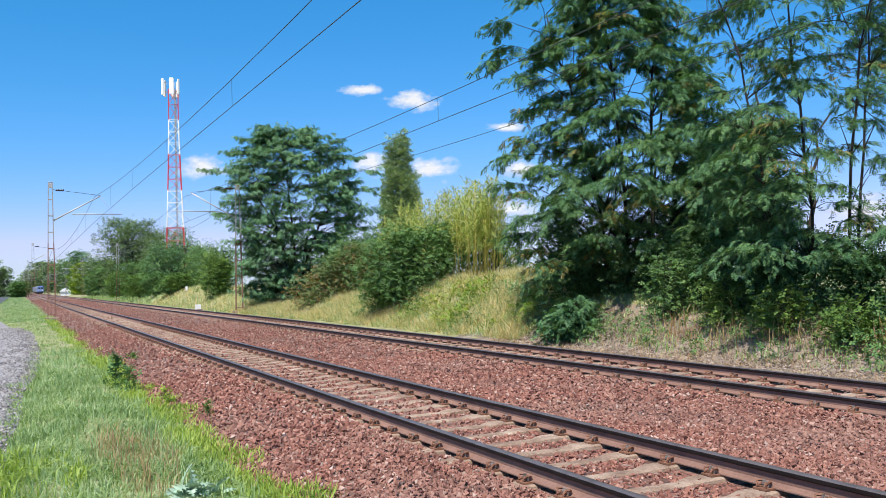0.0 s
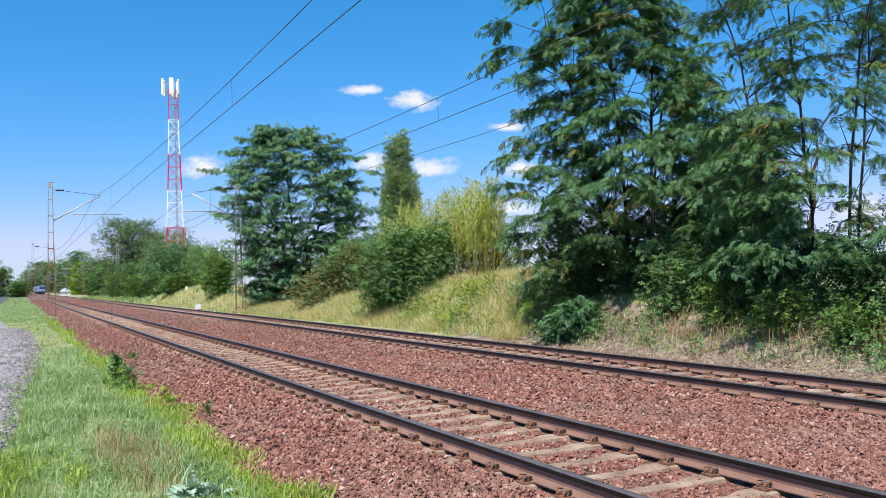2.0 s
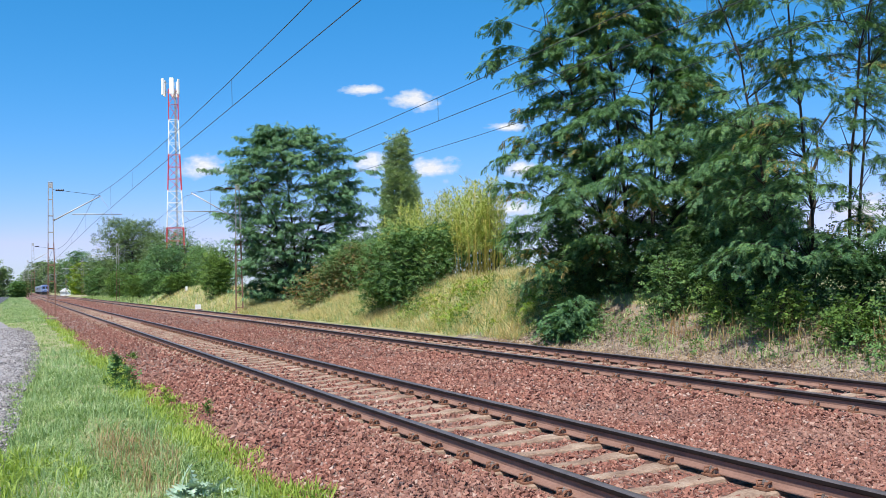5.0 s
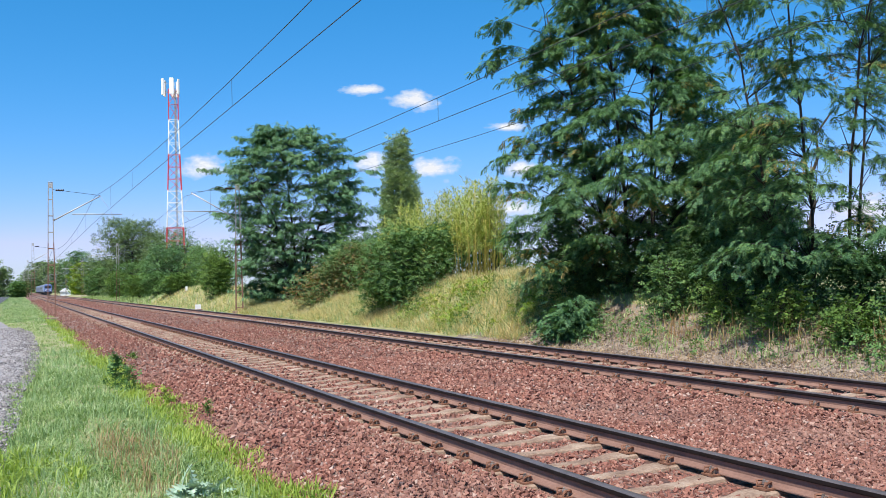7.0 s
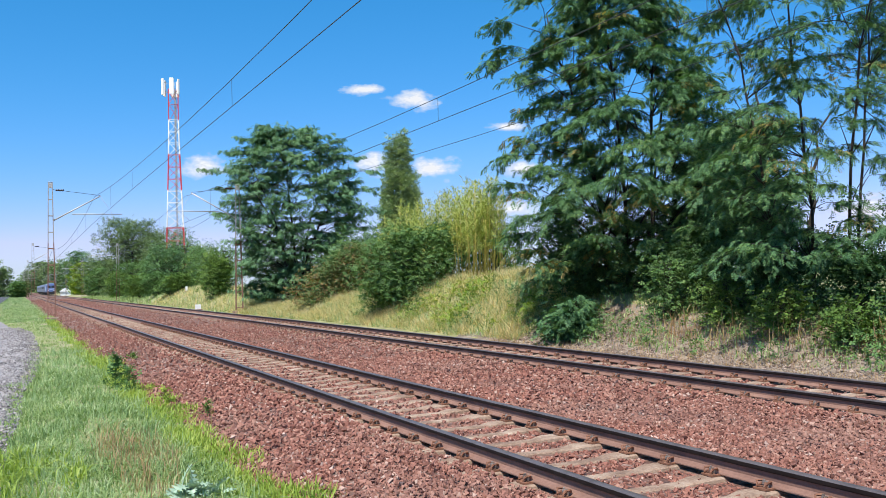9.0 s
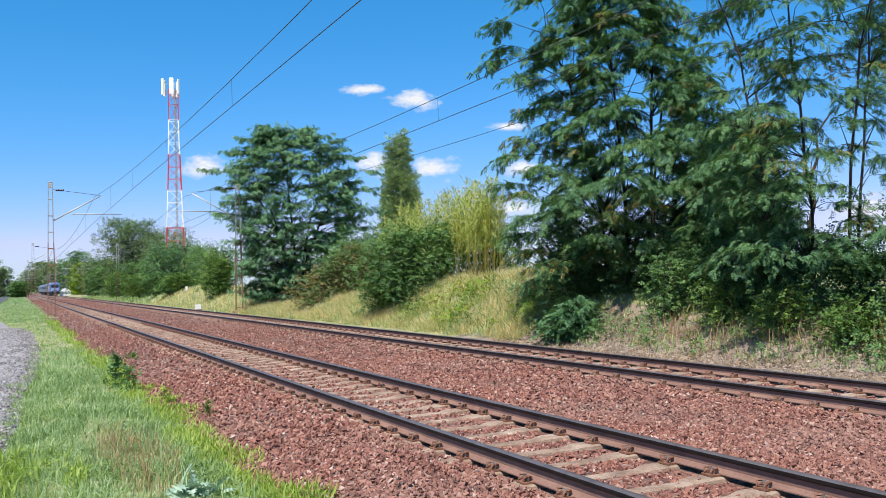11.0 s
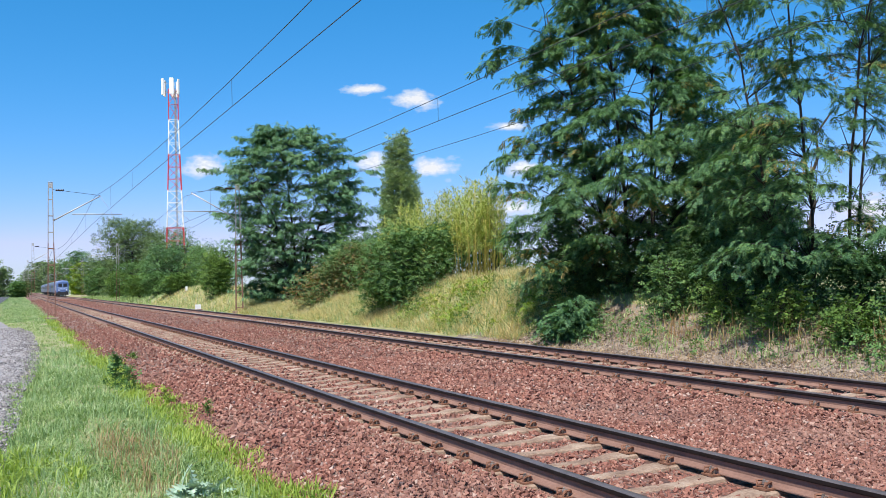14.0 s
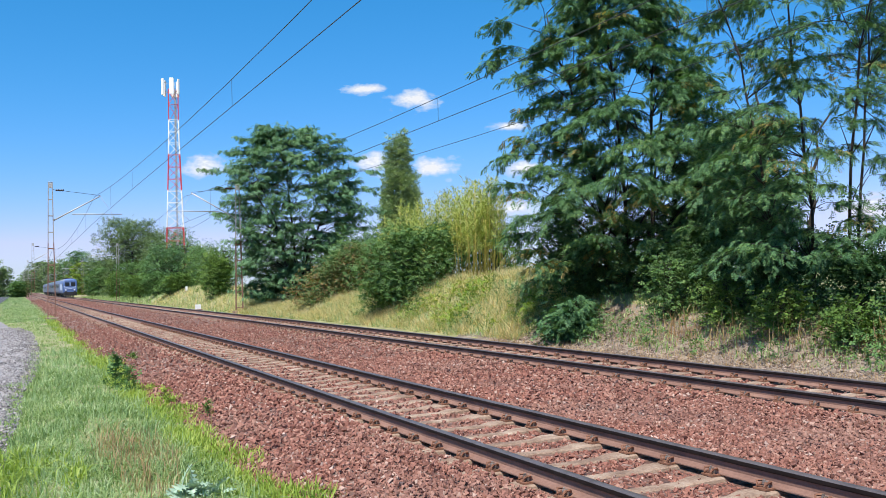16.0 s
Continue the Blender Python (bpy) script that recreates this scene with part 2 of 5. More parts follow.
class Shape:
    """Gathers verts and faces of plain solids."""

    def __init__(self):
        self.v, self.f = [], []

    def tube(self, pts, radii, sides=6):
        base, pts = len(self.v), [Vector(q) for q in pts]
        for k, q in enumerate(pts):
            d = (pts[min(k + 1, len(pts) - 1)] - pts[max(k - 1, 0)]).normalized()
            a = d.orthogonal().normalized() if abs(d.z) > 0.9 else Vector((-d.y, d.x, 0)).normalized()
            b = d.cross(a)
            for s in range(sides):
                t = 2 * math.pi * s / sides
                self.v.append(q + (a * math.cos(t) + b * math.sin(t)) * radii[k])
        for k in range(len(pts) - 1):
            for s in range(sides):
                i, j = base + k * sides + s, base + k * sides + (s + 1) % sides
                self.f.append((i, j, j + sides, i + sides))
        self.f.append(tuple(range(base + sides - 1, base - 1, -1)))
        self.f.append(tuple(range(base + (len(pts) - 1) * sides, base + len(pts) * sides)))
        return self

    def box(self, c, size, m=None):
        base, (x, y, z) = len(self.v), (s / 2 for s in size)
        for sx, sy, sz in ((-1, -1, -1), (1, -1, -1), (1, 1, -1), (-1, 1, -1), (-1, -1, 1), (1, -1, 1), (1, 1, 1), (-1, 1, 1)):
            q = Vector((sx * x, sy * y, sz * z))
            self.v.append((m @ q if m else q) + Vector(c))
        for f in ((0, 3, 2, 1), (4, 5, 6, 7), (0, 1, 5, 4), (1, 2, 6, 5), (2, 3, 7, 6), (3, 0, 4, 7)):
            self.f.append(tuple(base + i for i in f))
        return self

    def bar(self, a, b, w, h=None):
        """A square bar from a to b."""
        a, b = Vector(a), Vector(b)
        return self.box((a + b) / 2, (w, h or w, (b - a).length), (b - a).to_track_quat("Z", "X").to_matrix())

    def prism(self, profile, rings, closed=True):
        """A profile [(u, v)] set at ring frames (origin, U, V)."""
        base, n = len(self.v), len(profile)
        for o, U, V in rings:
            for u, v in profile:
                self.v.append(Vector(o) + Vector(U) * u + Vector(V) * v)
        for k in range(len(rings) - 1):
            for s in range(n if closed else n - 1):
                i, j = base + k * n + s, base + k * n + (s + 1) % n
                self.f.append((i, j, j + n, i + n))
        if closed:
            self.f.append(tuple(range(base + n - 1, base - 1, -1)))
            self.f.append(tuple(range(base + (len(rings) - 1) * n, base + len(rings) * n)))
        return self

    def mesh(self, name, smooth=False, bevel=0.0):
        me = bpy.data.meshes.new(name)
        me.from_pydata([tuple(q) for q in self.v], [], self.f)
        if bevel:
            bm = bmesh.new()
            bm.from_mesh(me)
            bmesh.ops.bevel(bm, geom=bm.edges[:], offset=bevel, segments=2, affect="EDGES", profile=0.6)
            bm.to_mesh(me)
            bm.free()
        if smooth:
            me.polygons.foreach_set("use_smooth", [True] * len(me.polygons))
        return me


def part(name, me, mat, parent=None, label=""):
    ob = new(name, me)
    if mat is not None and not me.materials:
        me.materials.append(mat)
    if parent is not None:
        ob.parent = parent
    return tagged(ob, label)


def turn_matrices(n, rng, droop=None, heading=None, roll=None):
    """n rotation matrices: X along the leaf."""
    yaw = rng.uniform(0, 2 * np.pi, n) if heading is None else heading
    pit = rng.normal(-0.3, 0.45, n) if droop is None else droop
    rol = rng.normal(0, 0.6, n) if roll is None else roll
    cy, sy, cp, sp, cr, sr = np.cos(yaw), np.sin(yaw), np.cos(pit), np.sin(pit), np.cos(rol), np.sin(rol)
    X = np.stack([cy * cp, sy * cp, sp], -1)
    Y0 = np.stack([-sy, cy, np.zeros(n)], -1)
    Z0 = np.cross(X, Y0)
    Y = Y0 * cr[:, None] + Z0 * sr[:, None]
    return np.stack([X, Y, np.cross(X, Y)], 2)


def scatter(template, faces, pos, mats, size):
    n, k = len(pos), len(template)
    V = np.einsum("nij,kj->nki", mats, template) * size[:, None, None] + pos[:, None, :]
    F = (faces[None] + (np.arange(n) * k)[:, None, None]).reshape(-1, faces.shape[1])
    return V.reshape(-1, 3), F


def pinnate(pairs=5, width=0.2, length=0.24, curl=0.22):
    """A compound leaf, one unit long, of pointed leaflets."""
    V, F = [], []
    for k in range(pairs):
        x = 0.1 + 0.82 * k / pairs
        z = -curl * x * x
        w = width * (1.15 - 0.5 * abs(x - 0.45))
        for s in (-1, 1):
            b = len(V)
            V += [(x, 0, z), (x + length, s * w * 0.55, z - 0.02), (x + 0.04, s * w * 1.25, z - 0.05)]
            F.append((b, b + 1, b + 2) if s > 0 else (b + 2, b + 1, b))
    return np.array(V), np.array(F)


def broad(leaves=5, rng=np.random.default_rng(3)):
    """A sprig, one unit long, of broad leaves."""
    V, F = [], []
    for k in range(leaves):
        t, s = (k + 0.5) / leaves, (-1) ** k
        o = np.array([t * 0.75, 0, 0])
        d = np.array([0.45, s * 0.8, rng.uniform(-0.3, 0.3)]) * 0.42
        w = np.array([0.8, -s * 0.45, rng.uniform(-0.4, 0.4)]) * 0.17
        b = len(V)
        V += [o, o + d * 0.5 + w, o + d, o + d * 0.5 - w]
        F.append((b, b + 1, b + 2, b + 3))
    return np.array(V), np.array(F)


def jagged(n=6):
    """A thistle leaf, one unit long, with toothed lobes."""
    V, F = [], []
    for k in range(n):
        x0, x1 = k / n, (k + 1) / n
        w = 0.2 * math.sin(math.pi * min(1, 0.25 + x0 * 0.8))
        z0, z1 = 0.3 * x0 - 0.55 * x0 * x0, 0.3 * x1 - 0.55 * x1 * x1
        for s in (-1, 1):
            b = len(V)
            V += [(x0, 0, z0), (x1, 0, z1), (x1 + 0.05, s * w * 1.5, z1 + 0.06), (x0 + 0.05, s * w * 0.45, z0 + 0.03)]
            F.append((b, b + 1, b + 2, b + 3) if s < 0 else (b + 3, b + 2, b + 1, b))
    return np.array(V), np.array(F)


JAGGED = jagged()
PINNATE, BROAD, BROAD_COARSE = pinnate(), broad(4), broad(3)


def lobes_points(lobes, n, rng, shell=0.55):
    """Points in ellipsoid lobes (cx, cy, cz, rx, ry, rz), denser to the outside."""
    lobes = np.array(lobes, float)
    vol = lobes[:, 3] * lobes[:, 4] * lobes[:, 5]
    pick = rng.choice(len(lobes), n, p=vol ** 0.8 / (vol ** 0.8).sum())
    d = rng.normal(size=(n, 3))
    d /= np.linalg.norm(d, axis=1)[:, None]
    r = rng.uniform(0, 1, n) ** shell * rng.uniform(0.82, 1.12, n)
    L = lobes[pick]
    return L[:, :3] + d * r[:, None] * L[:, 3:], d, pick


def tree(name, base, lobes, trunks, clusters, per, leaf, size, mat, label, category="tree", spread=0.5, seed=1, shell=0.4, bark=None,
         group="", limb=0.09, droop=-0.25, twig=0.012, flat=0.6, trunk_r=0.16, kind="", twigs=True):
    """A tree or shrub: trunks and limbs to each lobe, twigs to each leaf cluster, sprays of leaves on the twigs."""
    rng = np.random.default_rng(seed)
    base = np.array(base, float)
    lob = np.array(lobes, float)
    lob[:, :3] += base
    root = tagged(new(name), label, category, group, kind)
    root.location = base
    wood = Shape()
    tops = []
    for tx, ty, h, lean_x, lean_y in trunks:
        pts, rad = [], []
        for k in range(7):
            t = k / 6
            pts.append((tx + lean_x * t * t + rng.normal(0, 0.07) * t, ty + lean_y * t * t + rng.normal(0, 0.07) * t, h * t))
            rad.append(trunk_r * (1.35 - 0.35 * min(1, t * 5)) * (1 - 0.72 * t))
        wood.tube(pts, rad, 8)
        tops.append(np.array(pts))
    nodes = []
    for L in lob:
        c = L[:3] - base
        tk = tops[int(rng.integers(len(tops)))] if len(tops) < 2 else min(tops, key=lambda q: np.linalg.norm(q[3, :2] - c[:2]) + rng.uniform(0, 0.8))
        under = [k for k in range(1, 7) if tk[k, 2] < c[2] - 0.2] or [1]
        s = tk[max(under) if rng.random() < 0.5 else under[len(under) // 2]]
        mid = (s + c) / 2 + np.array([0, 0, -0.12 * np.linalg.norm(c - s)]) + rng.normal(0, 0.12, 3)
        q = [s, s * 0.55 + mid * 0.45 + rng.normal(0, 0.05, 3), mid, mid * 0.5 + c * 0.5, c]
        wood.tube(q, [limb, limb * 0.8, limb * 0.6, limb * 0.42, limb * 0.2], 6)
        nodes.append([q[2], q[3], c])
    pts, out, pick = lobes_points(lob, clusters, rng, shell)
    loc = pts - base
    for k in range(clusters if twigs else 0):
        s = np.array(nodes[pick[k]][int(rng.integers(3))])
        m = (s + loc[k]) / 2 + rng.normal(0, 0.1, 3) + np.array([0, 0, 0.1])
        wood.tube([s, m, loc[k]], [twig * 1.6, twig, twig * 0.4], 3)
    part("trunk", wood.mesh("trunk", True), bark or M_BARK, root, "dark bark trunk with branching limbs")
    n = clusters * per
    ci = np.repeat(np.arange(clusters), per)
    off = rng.normal(size=(n, 3)) * np.array([1, 1, flat]) * spread
    P = loc[ci] + off
    head = np.arctan2(off[:, 1] + out[ci, 1] * 0.6 * spread, off[:, 0] + out[ci, 0] * 0.6 * spread) + rng.normal(0, 0.5, n)
    mats = turn_matrices(n, rng, droop + rng.normal(0, 0.35, n), head, rng.normal(0, 0.55, n))
    V, F = scatter(leaf[0], leaf[1], P, mats, size * rng.uniform(0.6, 1.3, n))
    part("crown", np_mesh("crown", V, F), mat, root)
    return root


def turned(rows, yaw=25.47):
    """Lobes given across and away from the footpath's view line, in world axes."""
    c, s = math.cos(radians(yaw)), math.sin(radians(yaw))
    return [(r * c + d * s, -r * s + d * c, z, a, b, h) for r, d, z, a, b, h in rows]


LOCUST_LEAF, LOCUST_LEAF_SMALL = pinnate(4, 0.2, 0.33, 0.5), pinnate(3, 0.22, 0.4, 0.35)


def locust(base, plates, trunks, branchlets, leaves, leaf, size, mat, label, seed, trunk_r=0.08, limb=0.032, twig=0.005, hang=0.45, accent=None, thin=0.0):
    """A locust tree: limbs carry flat sprays (across, away, height, radius) of arching branchlets, hung with drooping compound leaves."""
    rng = np.random.default_rng(seed)
    root = tagged(new("locust_tree"), label, "tree", "locust trees")
    root.location = base
    wood, ends = Shape(), Shape()
    stems = []
    for tx, ty, h, lean_x, lean_y in trunks:
        pts = [np.array((tx + lean_x * t * t + rng.normal(0, 0.09) * t, ty + lean_y * t * t + rng.normal(0, 0.09) * t, h * t)) for t in np.linspace(0, 1, 9)]
        wood.tube(pts, [trunk_r * (1.4 - 0.4 * min(1, k * 0.8)) * (1 - 0.085 * k) for k in range(9)], 8)
        stems.append(pts)
    P, H, D, S, Y = [], [], [], [], []
    axis = np.mean([q[4] for q in stems], axis=0)
    for x, y, z, rad in plates:
        c = np.array((x, y, z))
        near = [q for st in stems for q in st[1:] if q[2] < z - 0.15 * np.linalg.norm(q[:2] - c[:2])] or [st[1] for st in stems]
        s0 = min(near, key=lambda q: np.linalg.norm(q - c) + rng.uniform(0, 1.0))
        away = c[:2] - axis[:2] * 0.8
        head = math.atan2(away[1], away[0]) + rng.normal(0, 0.5)
        span = np.linalg.norm(c - s0)
        q1 = s0 * 0.6 + c * 0.4 + np.array((0, 0, 0.05 * span)) + rng.normal(0, 0.05 * span, 3)
        q2 = s0 * 0.25 + c * 0.75 + np.array((0, 0, 0.07 * span)) + rng.normal(0, 0.03 * span, 3)
        tip = c + np.array((math.cos(head), math.sin(head), -0.12)) * rad * 0.6
        w = limb * (0.5 + 0.13 * span)
        wood.tube([s0, q1, q2, c, tip], [w, w * 0.75, w * 0.55, w * 0.36, twig], 5)
        yellow = accent is not None and rng.random() < 0.15
        for b in range(branchlets):
            f = rng.uniform(-0.35, 1.0)
            o = (q2 * -f + c * (1 + f)) if f < 0 else c * (1 - f) + tip * f
            a = head + (1 if b % 2 else -1) * rng.uniform(0.2, 1.5)
            L = rad * rng.uniform(0.45, 1.1)
            up = rng.normal(0.1, 0.16)
            dirn = np.array((math.cos(a), math.sin(a)))
            at = lambda u: o + np.array((dirn[0] * L * u, dirn[1] * L * u, L * (up * u - hang * u * u)))
            ends.tube([at(0), at(0.5), at(1.0)], [twig, twig * 0.7, twig * 0.35], 3)
            n = max(2, int(leaves * L / rad))
            if rng.random() < thin:
                continue
            u = (np.arange(n) + rng.uniform(0.1, 0.9)) / n * 0.95 + 0.05
            P.append(np.stack([o[0] + dirn[0] * L * u, o[1] + dirn[1] * L * u, o[2] + L * (up * u - hang * u * u)], -1) + rng.normal(0, 0.025, (n, 3)))
            side = np.where(np.arange(n) % 2, 1.0, -1.0)
            H.append(a + side * (1.05 - 0.5 * u) + rng.normal(0, 0.25, n))
            D.append(-0.15 - 0.45 * u + rng.normal(0, 0.3, n))
            S.append(size * rng.uniform(0.7, 1.2, n))
            Y.append((rng.random(n) < 0.32) & yellow)
    part("trunk", wood.mesh("trunk", True), M_BARK, root, "dark bark trunk with branching limbs")
    part("branchlet", ends.mesh("branchlet"), M_BARK, root)["kind"] = "stuff"
    P, H, D, S, Y = (np.concatenate(q) for q in (P, H, D, S, Y))
    mats = turn_matrices(len(P), rng, D, H, rng.normal(0, 0.4, len(P)))
    for name, m, sel in (("crown", mat, ~Y), ("yellowed_leaves", accent, Y)):
        if sel.any():
            V, F = scatter(leaf[0], leaf[1], P[sel], mats[sel], S[sel])
            part(name, np_mesh(name, V, F), m, root, "yellowing leaf sprays" if m is accent else "")["kind"] = "stuff"
    return root


def plates_in(envelope, count, seed, rmin, rmax, extra=()):
    """Sprays inside an envelope, rows of (z, r_left, r_right, d_near, d_far), most of them towards its outside; extra: (r, d, z, radius)."""
    rng = random.Random(seed)
    zs = [e[0] for e in envelope]
    rows = []
    for k in range(count):
        z = zs[0] + (zs[-1] - zs[0]) * (k + rng.random()) / count
        lo, hi, dn, df = (float(np.interp(z, zs, [e[i] for e in envelope])) for i in (1, 2, 3, 4))
        t, u, q = k * 2.39996 + rng.uniform(-0.4, 0.4), rng.random() ** 0.38, rng.uniform(rmin, rmax)
        rows.append(((lo + hi) / 2 + math.cos(t) * u * max(0.1, (hi - lo) / 2 - q * 0.7), (dn + df) / 2 + math.sin(t) * u * max(0.1, (df - dn) / 2 - q * 0.7), z, q))
    return [(p[0], p[1], p[2], r[3]) for r in rows + list(extra) for p in turned([(*r[:3], 0, 0, 0)])]


# ---- ground ----
def bend(y):
    """The line swings gently to one side beyond 30 m."""
    t = max(0.0, y - 30.0)
    return 0.005 * t * (1 - math.exp(-t / 30))


def dip(y):
    """The line falls gently away beyond 40 m."""
    return 0.0016 * min(460.0, max(0.0, y - 40.0))


BANK = [(-50, 0.5), (10, 0.55), (18, 0.75), (23, 1.35), (27, 1.6), (32, 1.55), (40, 1.0), (48, 0.6), (57, 0.15), (70, 0.5), (88, 1.4), (105, 1.2), (130, 0.3), (170, 0.0), (4000, 0.0)]


def ground_z(x, y):
    x = x - bend(y)
    bank = float(np.interp(y, [q[0] for q in BANK], [q[1] for q in BANK]))
    t = min(1.0, max(0.0, (x - 12.9) / 3.3))
    z = -0.34 + (bank + 0.34) * t * t * (3 - 2 * t)
    if x > 24:
        z += min(1.0, (x - 24) / 20) * (0.6 - bank)
    if x < 3:
        z = -0.36 + 0.04 * math.exp(-((x - 1.0) / 0.8) ** 2)
    elif x < 12.5:
        z = -0.5
    if -3 < x < 28 and -5 < y < 120:
        z += 0.05 * (noise.noise((x * 0.8, y * 0.8, 0)) + 0.5 * noise.noise((x * 2.3, y * 2.3, 4)))
    return z - dip(y)


def build_ground():
    xs = np.concatenate([[-3000, -800, -250, -90, -40, -20, -10], np.arange(-6, 3.2, 0.35), [4, 6, 8, 10, 11.5], np.arange(12.0, 19, 0.3), np.arange(19, 30, 1.0), [35, 45, 70, 120, 250, 800, 3000]])
    ys = np.concatenate([[-3000, -600, -150, -50, -20, -8], np.arange(-4, 50, 0.5), np.arange(50, 130, 2.0), np.arange(130, 400, 15), [450, 600, 900, 1500, 3000]])
    V = [(x + bend(min(y, 400)), y, ground_z(x + bend(min(y, 400)), y)) for y in ys for x in xs]
    w = len(xs)
    F = [(j * w + i, j * w + i + 1, (j + 1) * w + i + 1, (j + 1) * w + i) for j in range(len(ys) - 1) for i in range(w - 1)]
    me = np_mesh("ground", V, F)
    me.polygons.foreach_set("use_smooth", [True] * len(me.polygons))
    tagged(part("ground", me, M_GROUND), "dry grassy soil beside the railway", "ground", kind="structure")


def strip(name, profile, ys, mat, label, category):
    """A ground strip with the given cross profile [(x, z)] along the line."""
    s = Shape()
    s.prism(profile, [((bend(y), y, -dip(y)), (1, 0, 0), (0, 0, 1)) for y in ys], closed=False)
    s.f = [tuple(reversed(f)) for f in s.f]
    return tagged(part(name, s.mesh(name, True), mat), label, category, kind="structure")


build_ground()
YS = list(range(-12, 60, 2)) + list(range(60, 700, 20))
BED = [(1.75, -0.47), (1.95, -0.4), (2.2, -0.345), (2.7, -0.27), (3.1, -0.215), (3.5, -0.2), (5.0, -0.215), (6.2, -0.2), (7.0, -0.25), (8.2, -0.25), (8.7, -0.2), (10.0, -0.215), (11.5, -0.2), (12.1, -0.3), (12.9, -0.52)]


def bed_z(x, y):
    return float(np.interp(x - bend(y), [q[0] for q in BED], [q[1] for q in BED])) - dip(y)


strip("ballast_bed", BED, YS, M_BALLAST, "reddish crushed stone ballast bed under two tracks", "ballast")
strip("road", [(-6.5, -0.27), (-3.5, -0.24), (-2.4, -0.27)], [y for y in YS if y >= 58], M_ASPHALT, "narrow grey asphalt road beside the grass verge", "road")


def build_gravel():
    """The loose gravel patch at the roadside."""
    rng = random.Random(5)
    edge = [(-0.3, 11.5), (-0.1, 15), (-0.05, 18), (0.3, 22.7), (0.55, 30), (0.58, 43), (-0.2, 52), (-0.6, 60)]
    s = Shape()
    for k in range(60):
        y = 8 + 52 * k / 59
        x = float(np.interp(y, [q[1] for q in edge], [q[0] for q in edge])) + rng.uniform(-0.08, 0.08)
        for u in range(7):
            xx = -7 + (x + 7) * (1 - (1 - u / 6) ** 2)
            s.v.append(Vector((xx, y, -0.275 - (0.06 if u == 6 else 0) + 0.02 * noise.noise((xx, y, 1)))))
    s.f = [(j * 7 + i, j * 7 + i + 1, j * 7 + i + 8, j * 7 + i + 7) for j in range(59) for i in range(6)]
    tagged(part("gravel_patch", s.mesh("gravel_patch", True), M_GRAVEL), "pale grey loose gravel at the road edge", "gravel", kind="structure")


build_gravel()


def build_litter_strip():
    """Bare soil covered in pale dry litter at the toe of the bank."""
    xs, ys = np.arange(12.55, 15.6, 0.25), np.arange(5.5, 27, 0.3)
    V = []
    for y in ys:
        cut = 1.0 - min(1.0, max(0.0, (y - 20) / 7)) * 0.75
        for k, x in enumerate(xs):
            xx = 12.55 + (x - 12.55) * cut
            V.append((xx, y, ground_z(xx, y) + (0.018 if k < len(xs) - 1 else -0.06) + 0.02 * noise.noise((xx * 5, y * 5, 2))))
    w = len(xs)
    F = [(j * w + i, j * w + i + 1, (j + 1) * w + i + 1, (j + 1) * w + i) for j in range(len(ys) - 1) for i in range(w - 1)]
    tagged(part("litter_strip", np_mesh("litter_strip", V, F), M_LITTER), "pale dry litter on bare soil at the foot of the bank", "soil", kind="structure")


build_litter_strip()


# ---- tracks ----
GAUGE = 1.507
NEAR, FAR = 4.79, 10.06          # centre lines
HEAD_P = [(-0.035, -0.012), (-0.03, -0.002), (-0.015, 0.0), (0.015, 0.0), (0.03, -0.002), (0.035, -0.012)]
SIDE_P = [(0.035, -0.012), (0.034, -0.04), (0.012, -0.055), (0.009, -0.075), (0.009, -0.12), (0.03, -0.14), (0.07, -0.15), (0.07, -0.16),
          (-0.07, -0.16), (-0.07, -0.15), (-0.03, -0.14), (-0.009, -0.12), (-0.009, -0.075), (-0.012, -0.055), (-0.034, -0.04), (-0.035, -0.012)]


def build_rail(parent, x):
    rings = [((x + bend(y), y, -dip(y)), (1, 0, 0), (0, 0, 1)) for y in YS]
    head, body = Shape(), Shape()
    head.prism(HEAD_P, rings, closed=False)
    body.prism(SIDE_P, rings, closed=False)
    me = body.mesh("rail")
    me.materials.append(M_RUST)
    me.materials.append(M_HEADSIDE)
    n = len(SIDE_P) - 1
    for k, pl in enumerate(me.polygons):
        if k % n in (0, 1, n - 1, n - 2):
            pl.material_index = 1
    r = part("rail", me, None, parent, "rust-brown steel rail")
    part("rail_head", head.mesh("rail_head", True), M_HEAD, r, "polished running surface")


def sleeper_mesh():
    """A concrete sleeper, lower in the middle, with battered sides."""
    s, prof = Shape(), [(-1.2, -0.185, 0.12), (-1.1, -0.165, 0.145), (-0.45, -0.17, 0.145), (-0.3, -0.19, 0.11), (0.3, -0.19, 0.11), (0.45, -0.17, 0.145), (1.1, -0.165, 0.145), (1.2, -0.185, 0.12)]
    for x, z, w in prof:
        s.v += [Vector((x, -w, -0.36)), Vector((x, -w + 0.035, z - 0.012)), Vector((x, -w + 0.05, z)), Vector((x, w - 0.05, z)), Vector((x, w - 0.035, z - 0.012)), Vector((x, w, -0.36))]
    for k in range(len(prof) - 1):
        s.f += [(k * 6 + i, k * 6 + 6 + i, k * 6 + 7 + i, k * 6 + 1 + i) for i in range(5)]
    s.f += [tuple(range(6)), tuple(range(len(s.v) - 1, len(s.v) - 7, -1))]
    return s.mesh("sleeper")


